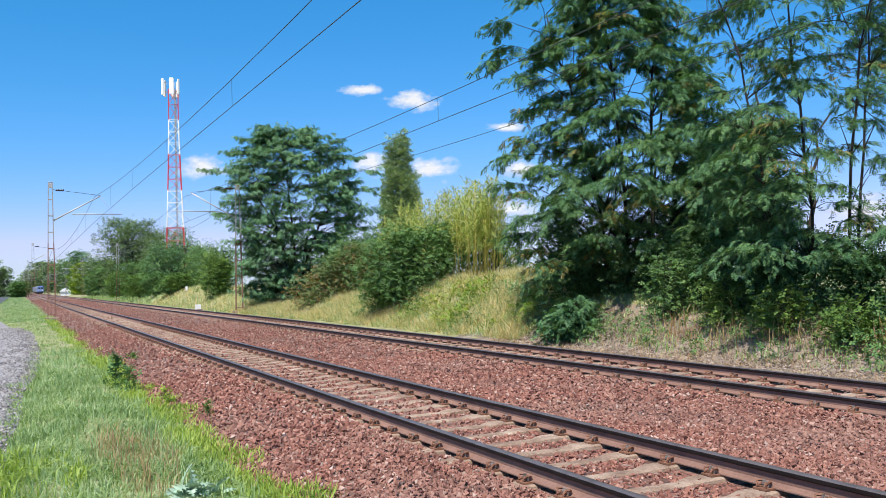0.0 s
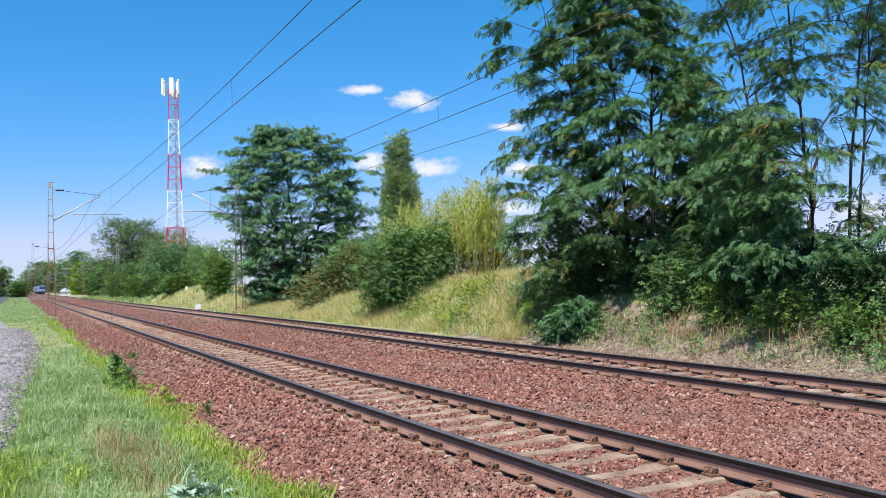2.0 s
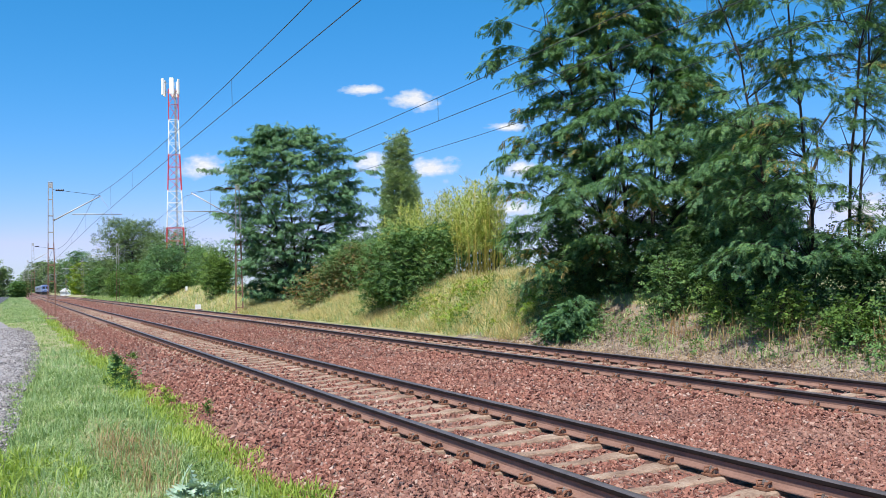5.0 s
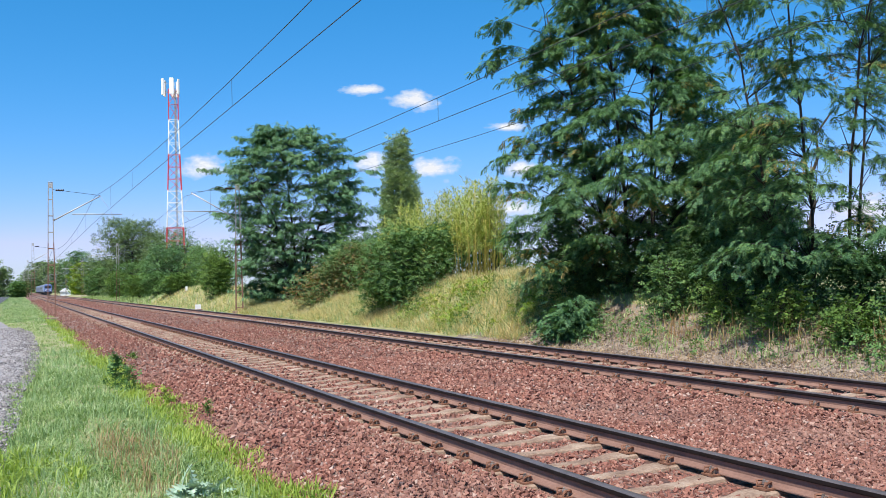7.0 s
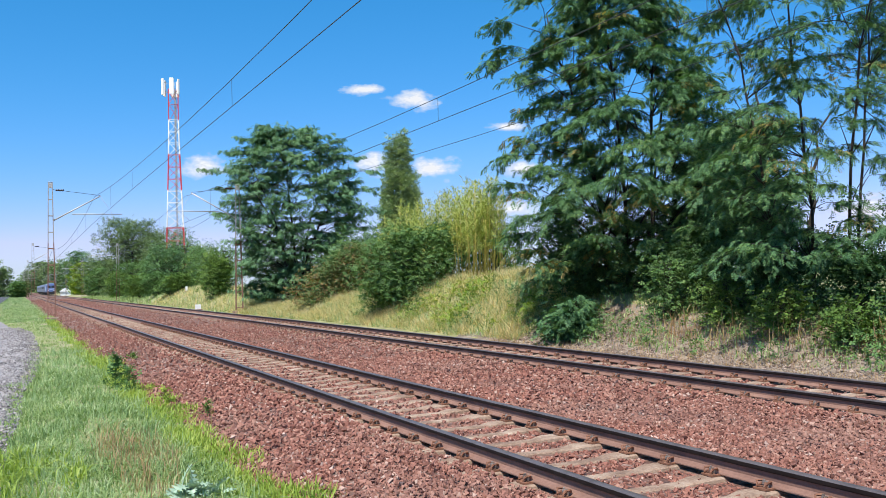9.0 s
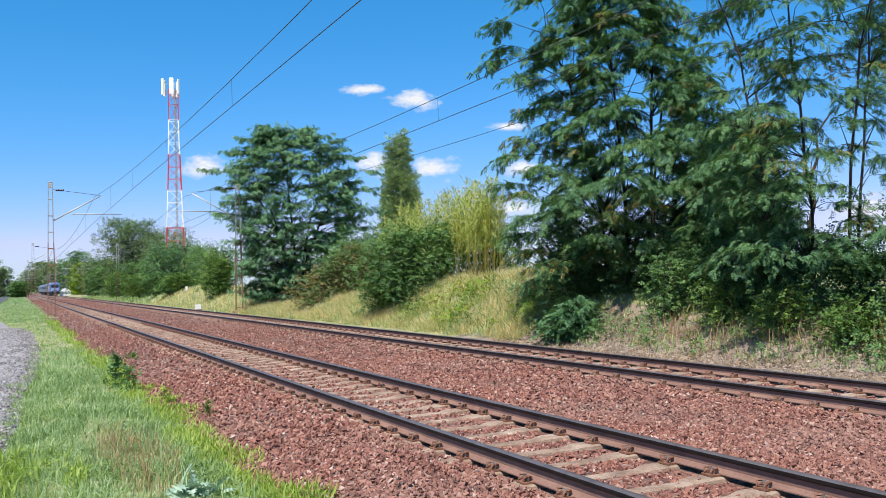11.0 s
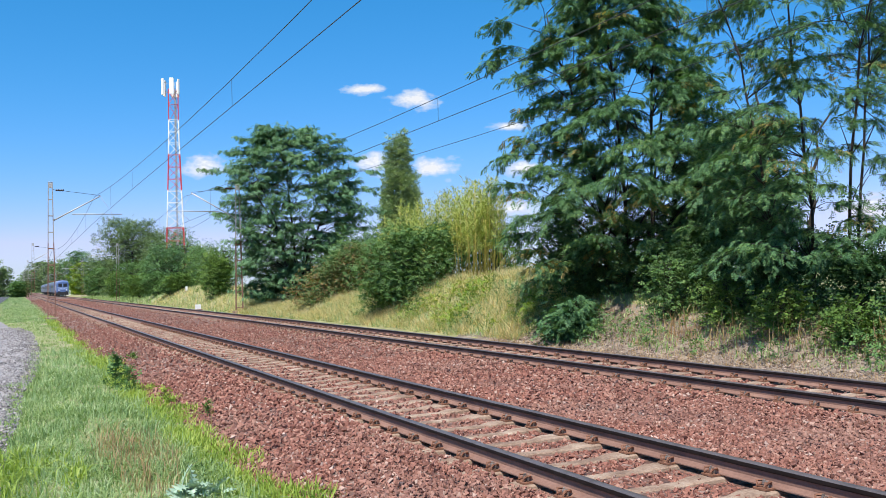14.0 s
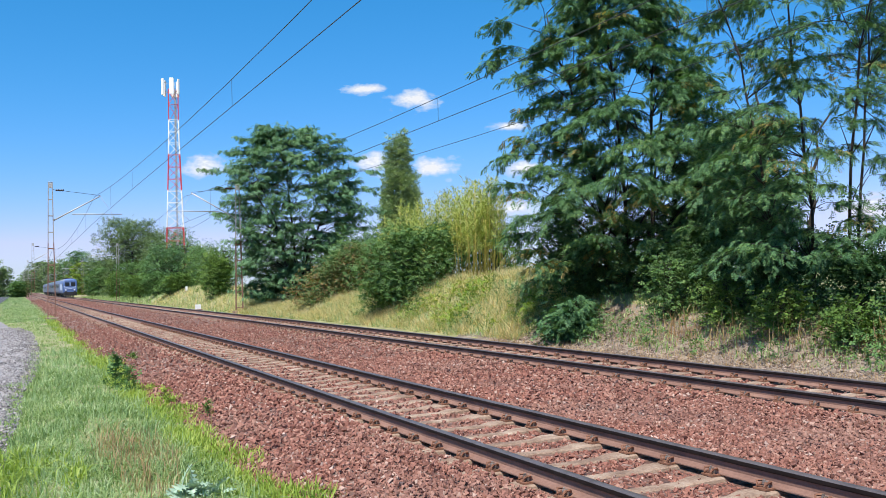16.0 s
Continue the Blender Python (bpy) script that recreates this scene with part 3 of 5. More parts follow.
def clip_mesh(side):
    """Base plate, bolt with nut and a sprung clip beside the rail foot."""
    s = Shape()
    s.box((side * 0.1, 0, -0.156), (0.12, 0.14, 0.016))
    for d in (-1, 1):
        s.tube([(side * 0.055, d * 0.02, -0.132), (side * 0.08, d * 0.045, -0.1), (side * 0.125, d * 0.06, -0.1), (side * 0.145, d * 0.04, -0.14), (side * 0.11, d * 0.018, -0.112)], [0.011] * 5, 5)
    dark = len(s.f)
    s.tube([(side * 0.105, 0, -0.15), (side * 0.105, 0, -0.085)], [0.011, 0.011], 6)
    s.tube([(side * 0.105, 0, -0.118), (side * 0.105, 0, -0.1)], [0.02, 0.02], 6)
    s.box((side * 0.068, 0, -0.128), (0.03, 0.07, 0.04))
    me = s.mesh("fastening")
    me.materials.append(M_RUST_ORANGE), me.materials.append(M_BOLT)
    for k, pl in enumerate(me.polygons):
        pl.material_index = int(k >= dark)
    return me


SLEEPER_ME, CLIP_L, CLIP_R = sleeper_mesh(), clip_mesh(-1), clip_mesh(1)
SLEEPER_ME.materials.append(M_SLEEPER)


def build_track(cx, phase, count, label):
    root = tagged(new("railway_track"), label, "railway track", "tracks of the line", "structure")
    build_rail(root, cx - GAUGE / 2)
    build_rail(root, cx + GAUGE / 2)
    rng = random.Random(int(cx * 10))
    for k in range(count):
        y = phase + 0.6 * k
        sl = part("sleeper", SLEEPER_ME, None, root)
        sl.matrix_local = pose(cx + bend(y), y, -dip(y) + rng.uniform(-0.006, 0.004), 0, 0, rng.uniform(-0.4, 0.4))
        if 2 < y < 45:
            for gx in (-GAUGE / 2, GAUGE / 2):
                for me in (CLIP_L, CLIP_R):
                    c = part("fastening", me, None, sl)
                    c.matrix_local = pose(gx, rng.uniform(-0.012, 0.012), 0, 0, 0, rng.uniform(-5, 5))
    far_sleepers(cx, phase + 0.6 * count, root)


def far_sleepers(cx, phase, parent):
    """The sleepers further along, joined."""
    s = Shape()
    for k in range(360):
        y = phase + 0.6 * k
        s.box((cx + bend(y), y, -0.215 - dip(y)), (2.4, 0.2, 0.09))
    part("sleeper_row", s.mesh("sleeper_row"), M_SLEEPER, parent)["kind"] = "stuff"


build_track(NEAR, 12.7322 - 0.6 * 42, 154, "straight railway track with rusty rails on concrete sleepers")
build_track(FAR, 14.4488 - 0.6 * 42, 154, "second railway track with rusty rails nearest the bank")


def build_stones():
    """Loose ballast stones over the bed."""
    rng = np.random.default_rng(11)
    chip = np.array([(1, 0.2, 0), (-1, 0.1, 0), (0.1, 1, 0.1), (-0.1, -1, 0), (0.3, 0.1, 0.8), (-0.2, 0, -0.8)]) * 0.5
    faces = np.array([(0, 2, 4), (2, 1, 4), (1, 3, 4), (3, 0, 4), (2, 0, 5), (1, 2, 5), (3, 1, 5), (0, 3, 5)])
    for y0, y1, n, smin, smax in ((4.5, 10, 70000, 0.028, 0.06), (10, 20, 50000, 0.038, 0.08), (20, 42, 26000, 0.045, 0.085), (42, 95, 16000, 0.05, 0.1), (95, 190, 10000, 0.09, 0.15)):
        x, y = rng.uniform(2.0, 12.7, n), rng.uniform(y0, y1, n)
        b = np.array([bend(v) for v in y])
        z = np.interp(x, [q[0] for q in BED], [q[1] for q in BED]) - np.array([dip(v) for v in y])
        size = rng.uniform(smin, smax, n)
        clear = x < 1.6 + 1.32 * y
        for cx, ph in ((NEAR, 12.7322), (FAR, 14.4488)):
            u = np.abs(x - cx)
            on = (u < 1.22) & (np.abs((y - ph + 0.3) % 0.6 - 0.3) < 0.125)
            rail = np.abs(u - GAUGE / 2) < 0.1
            clear &= ~(on & (rng.random(n) > np.where(u > 0.98, 0.75, 0.13))) & ~rail
            z = np.where(u < 0.95, z - 0.015, np.where(u < 1.3, z + 0.022, z))
        x, y, z, b, size = x[clear], y[clear], z[clear], b[clear], size[clear]
        m = len(x)
        shape = chip[None] * rng.uniform(0.7, 1.25, (m, 1, 3)) + rng.uniform(-0.2, 0.2, (m, 6, 3))
        mats = turn_matrices(m, rng, rng.uniform(-1.2, 1.2, m), None, rng.uniform(-3, 3, m))
        V = np.einsum("nij,nkj->nki", mats, shape) * size[:, None, None] + np.stack([x + b, y, z + rng.uniform(-0.25, 0.55, m) * size], -1)[:, None]
        F = (faces[None] + (np.arange(m) * 6)[:, None, None]).reshape(-1, 3)
        tagged(part("ballast_stones", np_mesh("ballast_stones", V.reshape(-1, 3), F), M_STONE), "angular reddish crushed ballast stones between the rails", "ballast", kind="stuff")


# ---- grass ----
def blades(name, mat, n, area, hmin, hmax, seed, label, width=0.006, lean=0.35, keep=None, zfun=ground_z, category="grass", plain=False):
    rng = np.random.default_rng(seed)
    x0, x1, y0, y1, power = area
    x = rng.uniform(x0, x1, n)
    y = y0 + (y1 - y0) * rng.uniform(0, 1, n) ** power
    clump = np.array([noise.noise((a * 1.6, b * 1.2, seed)) for a, b in zip(x, y)])
    ok = clump + rng.normal(0, 0.25, n) > -0.25
    if keep is not None:
        ok &= np.array([keep(a, b) for a, b in zip(x, y)])
    x, y, clump = x[ok], y[ok], clump[ok]
    z = np.array([zfun(a, b) for a, b in zip(x, y)])
    m = len(x)
    h = rng.uniform(hmin, hmax, m) * (1 + 0.5 * clump)
    yaw, ln = rng.uniform(0, 2 * np.pi, m), np.abs(rng.normal(0, lean, m)) + 0.06
    side = np.stack([-np.sin(yaw + rng.normal(0, 0.8, m)), np.cos(yaw), np.zeros(m)], -1)
    d = np.stack([np.cos(yaw), np.sin(yaw), np.zeros(m)], -1)
    w = width * (1 + y * 0.045) * rng.uniform(0.7, 1.4, m)
    o = np.stack([x, y, z - 0.02], -1)
    up = np.array([0, 0, 1.0])
    mid = o + d * (h * ln * 0.4)[:, None] + up * (h * 0.6)[:, None]
    tip = o + d * (h * ln * 1.3)[:, None] + up * (h * (1 - 0.35 * ln))[:, None]
    V = np.stack([o - side * w[:, None], o + side * w[:, None], mid + side * (w * 0.8)[:, None], mid - side * (w * 0.8)[:, None],
                  tip + side * (w * 0.15)[:, None], tip - side * (w * 0.15)[:, None]], 1)
    if plain:
        V = V[:, [0, 1, 4, 5]]
        F = (np.array([(0, 1, 2, 3)])[None] + (np.arange(m) * 4)[:, None, None]).reshape(-1, 4)
        return tagged(part(name, np_mesh(name, V.reshape(-1, 3), F), mat), label, category, kind="stuff")
    F = (np.array([(0, 1, 2, 3), (3, 2, 4, 5)])[None] + (np.arange(m) * 6)[:, None, None]).reshape(-1, 4)
    return tagged(part(name, np_mesh(name, V.reshape(-1, 3), F), mat), label, category, kind="stuff")


# ---- vegetation ----
def crown_lobes(envelope, count, seed, rmin, rmax, flat=0.55):
    """Random lobes inside an envelope: rows of (z, r_left, r_right, d_near, d_far)."""
    rng = random.Random(seed)
    zs = [e[0] for e in envelope]
    out = []
    for k in range(count):
        z = zs[0] + (zs[-1] - zs[0]) * (k + rng.random()) / count
        lo, hi, dn, df = (float(np.interp(z, zs, [e[i] for e in envelope])) for i in (1, 2, 3, 4))
        t, u = k * 2.39996 + rng.uniform(-0.3, 0.3), math.sqrt(((k * 0.754877) % 1) * 0.9 + 0.1)
        q = rng.uniform(rmin, rmax)
        r = (lo + hi) / 2 + math.cos(t) * u * max(0.1, (hi - lo) / 2 - q * 0.6)
        d = (dn + df) / 2 + math.sin(t) * u * max(0.1, (df - dn) / 2 - q * 0.6)
        out.append((r, d, z, q, q, q * flat))
    return turned(out)


def build_vegetation():
    bank = lambda x, y: (x, y, ground_z(x, y) - 0.1)
    # the large locusts beside the far track
    tiers = [(-3.5, -0.6, 8.1, 0.85), (-3.2, 0.4, 7.6, 0.9), (-3.6, 0.2, 7.1, 0.75), (-2.6, -1.0, 8.6, 0.9), (-2.7, -0.8, 6.4, 0.9), (-2.5, 0.6, 5.6, 0.85), (-3.0, -0.3, 4.6, 0.9), (-3.3, -1.0, 4.0, 0.75), (-3.3, 0.3, 3.3, 0.85),
             (-3.2, -0.9, 2.9, 0.8), (-2.8, -1.8, 2.2, 0.9), (-2.9, 0.5, 1.8, 0.9), (-2.9, -1.2, 1.2, 0.85), (-2.4, -2.2, 0.8, 0.9), (-2.5, -0.6, 0.4, 0.8), (-1.2, -2.6, 1.5, 0.9), (0.2, -2.8, 1.3, 0.95), (1.4, -2.9, 1.7, 0.9), (-2.2, -3.3, 2.6, 1.0), (-1.0, -3.6, 3.0, 1.05), (0.3, -3.7, 2.7, 1.05), (1.6, -3.6, 3.1, 1.05), (2.8, -3.2, 2.6, 1.0), (-0.3, -3.4, 3.9, 1.0), (1.2, -3.5, 4.2, 1.0)]
    locust(bank(16.9, 22.4), plates_in([(0.7, -2.4, 2.6, -2.6, 1.6), (2.6, -3.0, 3.2, -3.4, 2.2), (5.0, -2.9, 3.2, -3.2, 2.4), (6.6, -2.9, 2.8, -2.6, 2.2), (8, -2.6, 2.2, -1.5, 1.5), (9.8, -1.2, 1.2, -0.9, 0.9)], 225, 4, 0.7, 1.1, tiers),
           [(0, 0, 10.5, -0.8, 0.2), (0.7, -0.3, 10.5, 0.9, 0.3), (-0.5, 0.4, 8.5, -1.6, 0.8), (1.3, 0.5, 9, 1.5, 0)], 12, 17, LOCUST_LEAF, 0.225, M_LOCUST,
           "large dark green locust tree with feathery leaves on the bank", 21, 0.062, 0.026, accent=M_YELLOWED, thin=0.12)
    locust(bank(16.4, 14.9), plates_in([(1.0, -2.6, 2.6, -2.4, 2), (2.2, -2.6, 1.6, -3.0, 2), (2.8, -2.6, 0.5, -2.6, 2), (4.2, -2.6, 0.9, -2.6, 2.3), (5.4, -2.6, 3.2, -2.4, 2.3), (8, -2.8, 3.6, -2, 2.5), (11.0, -2.0, 2.6, -1.4, 1.6)], 180, 5, 0.65, 1.05, [(1.7, 0.5, 3.2, 0.7), (1.3, -0.6, 4.4, 0.7), (0.9, 0.4, 3.9, 0.8), (1.6, -0.2, 5.2, 0.8), (0.7, -1.2, 5.0, 0.8), (1.9, 0.6, 6.2, 0.9), (1.2, -0.8, 6.8, 0.9), (0.4, 0.3, 6.0, 0.9), (1.8, -0.4, 7.6, 0.9), (1.0, -1.0, 3.4, 0.8), (1.5, 0.2, 5.8, 0.8), (0.6, -1.0, 4.2, 0.8), (1.8, -0.8, 4.9, 0.8), (-1.9, -2.0, 1.6, 0.8), (-0.6, -2.2, 1.3, 0.8), (0.8, -2.2, 1.8, 0.8), (1.6, -1.8, 1.2, 0.8)]),
           [(0, 0, 9.5, -0.7, 0.3), (0.5, -0.5, 9.5, 0.9, -0.6), (-0.6, 0.5, 8, -1.2, 0.6), (1.0, -0.4, 7.5, 0.6, -0.3)], 11, 16, LOCUST_LEAF, 0.17, M_LOCUST,
           "tall thin-crowned locust tree with sky showing through", 22, 0.042, 0.02, 0.0045, accent=M_YELLOWED, thin=0.18)
    locust(bank(20.4, 19.5), plates_in([(0.8, -3, 3, -1.8, 2), (2.4, -3.2, 1.0, -2, 2.5), (5.2, -1.8, 0.5, -1.4, 2)], 85, 6, 0.9, 1.3),
           [(0, 0, 6.0, -0.7, 0.3), (1.1, 0.2, 5.6, 1.2, 0.3)], 11, 12, LOCUST_LEAF_SMALL, 0.34, M_LOCUST, "locust tree standing behind the first ones", 23, 0.09)
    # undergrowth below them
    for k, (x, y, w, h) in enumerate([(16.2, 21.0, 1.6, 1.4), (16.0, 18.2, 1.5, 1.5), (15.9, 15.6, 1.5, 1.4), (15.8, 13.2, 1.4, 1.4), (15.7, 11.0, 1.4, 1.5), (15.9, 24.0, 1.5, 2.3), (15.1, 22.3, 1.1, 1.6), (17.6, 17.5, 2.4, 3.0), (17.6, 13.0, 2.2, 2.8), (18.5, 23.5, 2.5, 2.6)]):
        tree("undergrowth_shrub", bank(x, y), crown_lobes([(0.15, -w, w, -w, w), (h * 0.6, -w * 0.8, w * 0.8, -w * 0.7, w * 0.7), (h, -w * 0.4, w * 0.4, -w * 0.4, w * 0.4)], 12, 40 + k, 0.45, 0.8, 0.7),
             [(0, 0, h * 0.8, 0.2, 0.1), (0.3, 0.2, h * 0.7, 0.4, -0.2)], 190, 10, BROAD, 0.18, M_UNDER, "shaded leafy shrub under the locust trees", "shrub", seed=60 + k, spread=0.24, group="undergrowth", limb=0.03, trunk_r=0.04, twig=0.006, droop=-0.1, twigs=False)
    for k, (x, y, w, h) in enumerate([(15.0, 18.2, 0.75, 1.5), (14.9, 16.2, 0.8, 1.1), (14.7, 14.2, 0.8, 1.0), (14.6, 12.4, 0.7, 0.8), (14.8, 10.8, 0.7, 1.1)]):
        tree("bramble_shrub", bank(x, y), crown_lobes([(0.1, -w, w, -w * 0.7, w * 0.7), (h * 0.6, -w * 0.8, w * 0.8, -w * 0.6, w * 0.6), (h, -w * 0.3, w * 0.3, -w * 0.3, w * 0.3)], 12, 140 + k, 0.28, 0.45, 0.7),
             [(0, 0, h * 0.8, 0.15, 0.1), (0.2, 0.1, h * 0.6, 0.3, -0.2)], 120, 8, BROAD, 0.15, M_MIDGREEN if 0 < k < 4 else M_BUSH, "sunlit broad-leaved bramble at the foot of the bank", "shrub", seed=160 + k, spread=0.2, group="brambles", limb=0.014, trunk_r=0.018, twig=0.004, droop=-0.1)
    tree("small_shrub", bank(13.75, 20.8), crown_lobes([(0.1, -0.75, 0.75, -0.6, 0.6), (0.95, -0.5, 0.5, -0.4, 0.4)], 9, 71, 0.3, 0.45, 0.7), [(0, 0, 0.7, 0.1, 0)], 130, 12, PINNATE, 0.24, M_LOCUST,
         "low feathery locust seedling at the foot of the bank", "shrub", seed=72, spread=0.18, limb=0.02, trunk_r=0.03, twig=0.005)
    # the round locust further along
    locust(bank(17.6, 60.5), plates_in([(0.5, -3.8, 3.2, -2.6, 2.4), (2.4, -4.1, 3.4, -3.2, 3), (4.5, -4.5, 4.3, -3.8, 3.6), (6.5, -4.7, 5.0, -3.8, 3.8), (9.0, -4.9, 4.5, -3.4, 3.4), (10.7, -4.0, 3.2, -2.4, 2.4), (12.0, -2.7, 1.6, -1.4, 1.4)], 340, 8, 1.0, 1.5,
                                       [(-5.0, 0, 9.3, 1.1), (-4.9, 0.6, 8.2, 1.1), (4.7, 0.2, 7.8, 1.3), (5.0, -0.2, 6.3, 1.3), (4.9, 0, 9.0, 1.0), (4.6, 0.3, 5.2, 1.1), (-4.7, 0.3, 6.4, 1.0), (-1.6, 0, 12.3, 0.9), (0.5, 0.2, 12.1, 0.8), (-3.0, 0, 11.5, 0.9), (2.4, 0, 11.2, 0.9), (-4.0, 0.2, 10.6, 0.9), (3.8, 0, 10.0, 0.9)]),
           [(0, 0, 10.5, -0.8, 0.2), (0.4, 0.2, 9.5, 2.2, 0.3), (-0.4, 0.3, 9.5, -2.4, 0.4), (0.2, -0.3, 8.5, 3.4, -0.5), (-0.2, -0.2, 8, -3.2, -0.6)], 10, 11, LOCUST_LEAF_SMALL, 0.32, M_LOCUST_PALE,
           "round bluish-green locust tree beside a mast", 24, 0.1, 0.03, 0.008, hang=-0.02)
    # bushes on the bank
    tree("red_tinged_bush", bank(15.3, 47.5), crown_lobes([(0.1, -3.0, 3.2, -1.5, 1.4), (1.0, -1.9, 3.4, -1.3, 1.2), (2.0, -0.2, 3.5, -1.0, 1.0), (3.0, 1.4, 3.4, -0.7, 0.7)], 60, 9, 0.5, 0.8, 0.75), [(0, 0, 1.4, 0.3, 0), (0.9, -0.5, 1.8, 0.5, -0.2)], 760, 11, BROAD, 0.21, M_BUSH_RED,
         "sloping green bush with reddish leaf tips on the bank", "bush", seed=31, spread=0.27, limb=0.03, trunk_r=0.05, twig=0.008, droop=0, twigs=False)
    tree("dark_bush", bank(19.2, 51.0), crown_lobes([(0.1, -2.6, 2.6, -1.5, 1.5), (2.6, -2.4, 2.5, -1.2, 1.2), (3.8, -1.6, 2.0, -0.8, 0.8)], 40, 19, 0.6, 0.95, 0.75), [(0, 0, 2.4, 0.2, 0.2)], 560, 11, BROAD, 0.24, M_BUSH,
         "dark hedge-like bush under the round locust tree", "bush", seed=38, spread=0.27, limb=0.03, trunk_r=0.05, twig=0.008, droop=0, twigs=False)
    tree("dark_bush", bank(15.1, 34.6), crown_lobes([(0.1, -2.3, 1.9, -1.6, 1.6), (1.5, -2.7, 3.1, -1.7, 1.7), (2.7, -1.7, 2.0, -1.0, 1.0)], 44, 10, 0.55, 0.9, 0.75), [(0, 0, 2.0, 0.2, 0.2), (0.4, -0.3, 2.1, 0.6, -0.3)], 800, 11, BROAD, 0.2, M_BUSH,
         "dense dark green bush on the grassy bank", "bush", seed=32, spread=0.25, limb=0.03, trunk_r=0.05, twig=0.008, droop=0, twigs=False)
    tree("round_bush", bank(14.35, 36.0), crown_lobes([(0.1, -1.1, 1.1, -0.8, 0.8), (0.9, -1.0, 1.0, -0.8, 0.8), (1.7, -0.5, 0.5, -0.5, 0.5)], 14, 14, 0.4, 0.6, 0.8), [(0, 0, 1.1, 0.1, 0.1)], 240, 10, BROAD, 0.18, M_MIDGREEN,
         "low fresh green bush before a darker one", "bush", seed=39, spread=0.2, limb=0.02, trunk_r=0.03, twig=0.006, droop=0)
    tree("dark_bush", bank(17.8, 41.0), crown_lobes([(0.1, -2.4, 2.4, -1.6, 1.6), (1.8, -1.6, 2.0, -1.2, 1.2), (2.6, -1.0, 1.0, -0.8, 0.8)], 20, 12, 0.6, 0.9, 0.75), [(0, 0, 2.0, 0.2, 0.2)], 240, 11, BROAD, 0.3, M_BUSH,
         "dark green bush behind the first ones", "bush", seed=33, spread=0.27, limb=0.03, trunk_r=0.05, twig=0.008, droop=0, twigs=False)
    tree("round_bush", bank(15.7, 77.0), crown_lobes([(0.2, -1.7, 1.5, -1.4, 1.4), (1.6, -1.7, 1.6, -1.3, 1.3), (3.4, -0.8, 0.8, -0.8, 0.8)], 18, 13, 0.7, 1.0, 0.75), [(0, 0, 2.2, 0.2, 0.2)], 260, 11, BROAD, 0.36, M_MIDGREEN,
         "fresh green bush at the foot of the bank", "bush", seed=34, spread=0.3, limb=0.03, trunk_r=0.05, twig=0.008, droop=0, twigs=False)
    # poplar
    columns = []
    for r, top, rad in ((-0.72, 14.1, 0.68), (0.28, 14.5, 0.75), (-1.3, 10.4, 0.55), (1.1, 11.4, 0.6)):
        for k in range(int((top - 1.5) / 0.5)):
            z = 1.5 + 0.5 * k
            q = rad * (0.55 + 0.45 * min(1.0, (top - z) / 2.0))
            columns.append((r + 0.1 * math.sin(2.1 * k + r), 0.3 * math.sin(k + r), z, q, q, 0.7))
    tree("poplar", (31.6, 75, 0.3), turned(columns), [(-0.65, 0.31, 12.5, 0, 0), (0.25, -0.12, 13, 0, 0)], 2300, 9, BROAD_COARSE, 0.38, M_POPLAR, "tall slender columnar poplar with split top", seed=35, spread=0.15, droop=0.55, limb=0.03, trunk_r=0.12, twigs=False, shell=0.5)
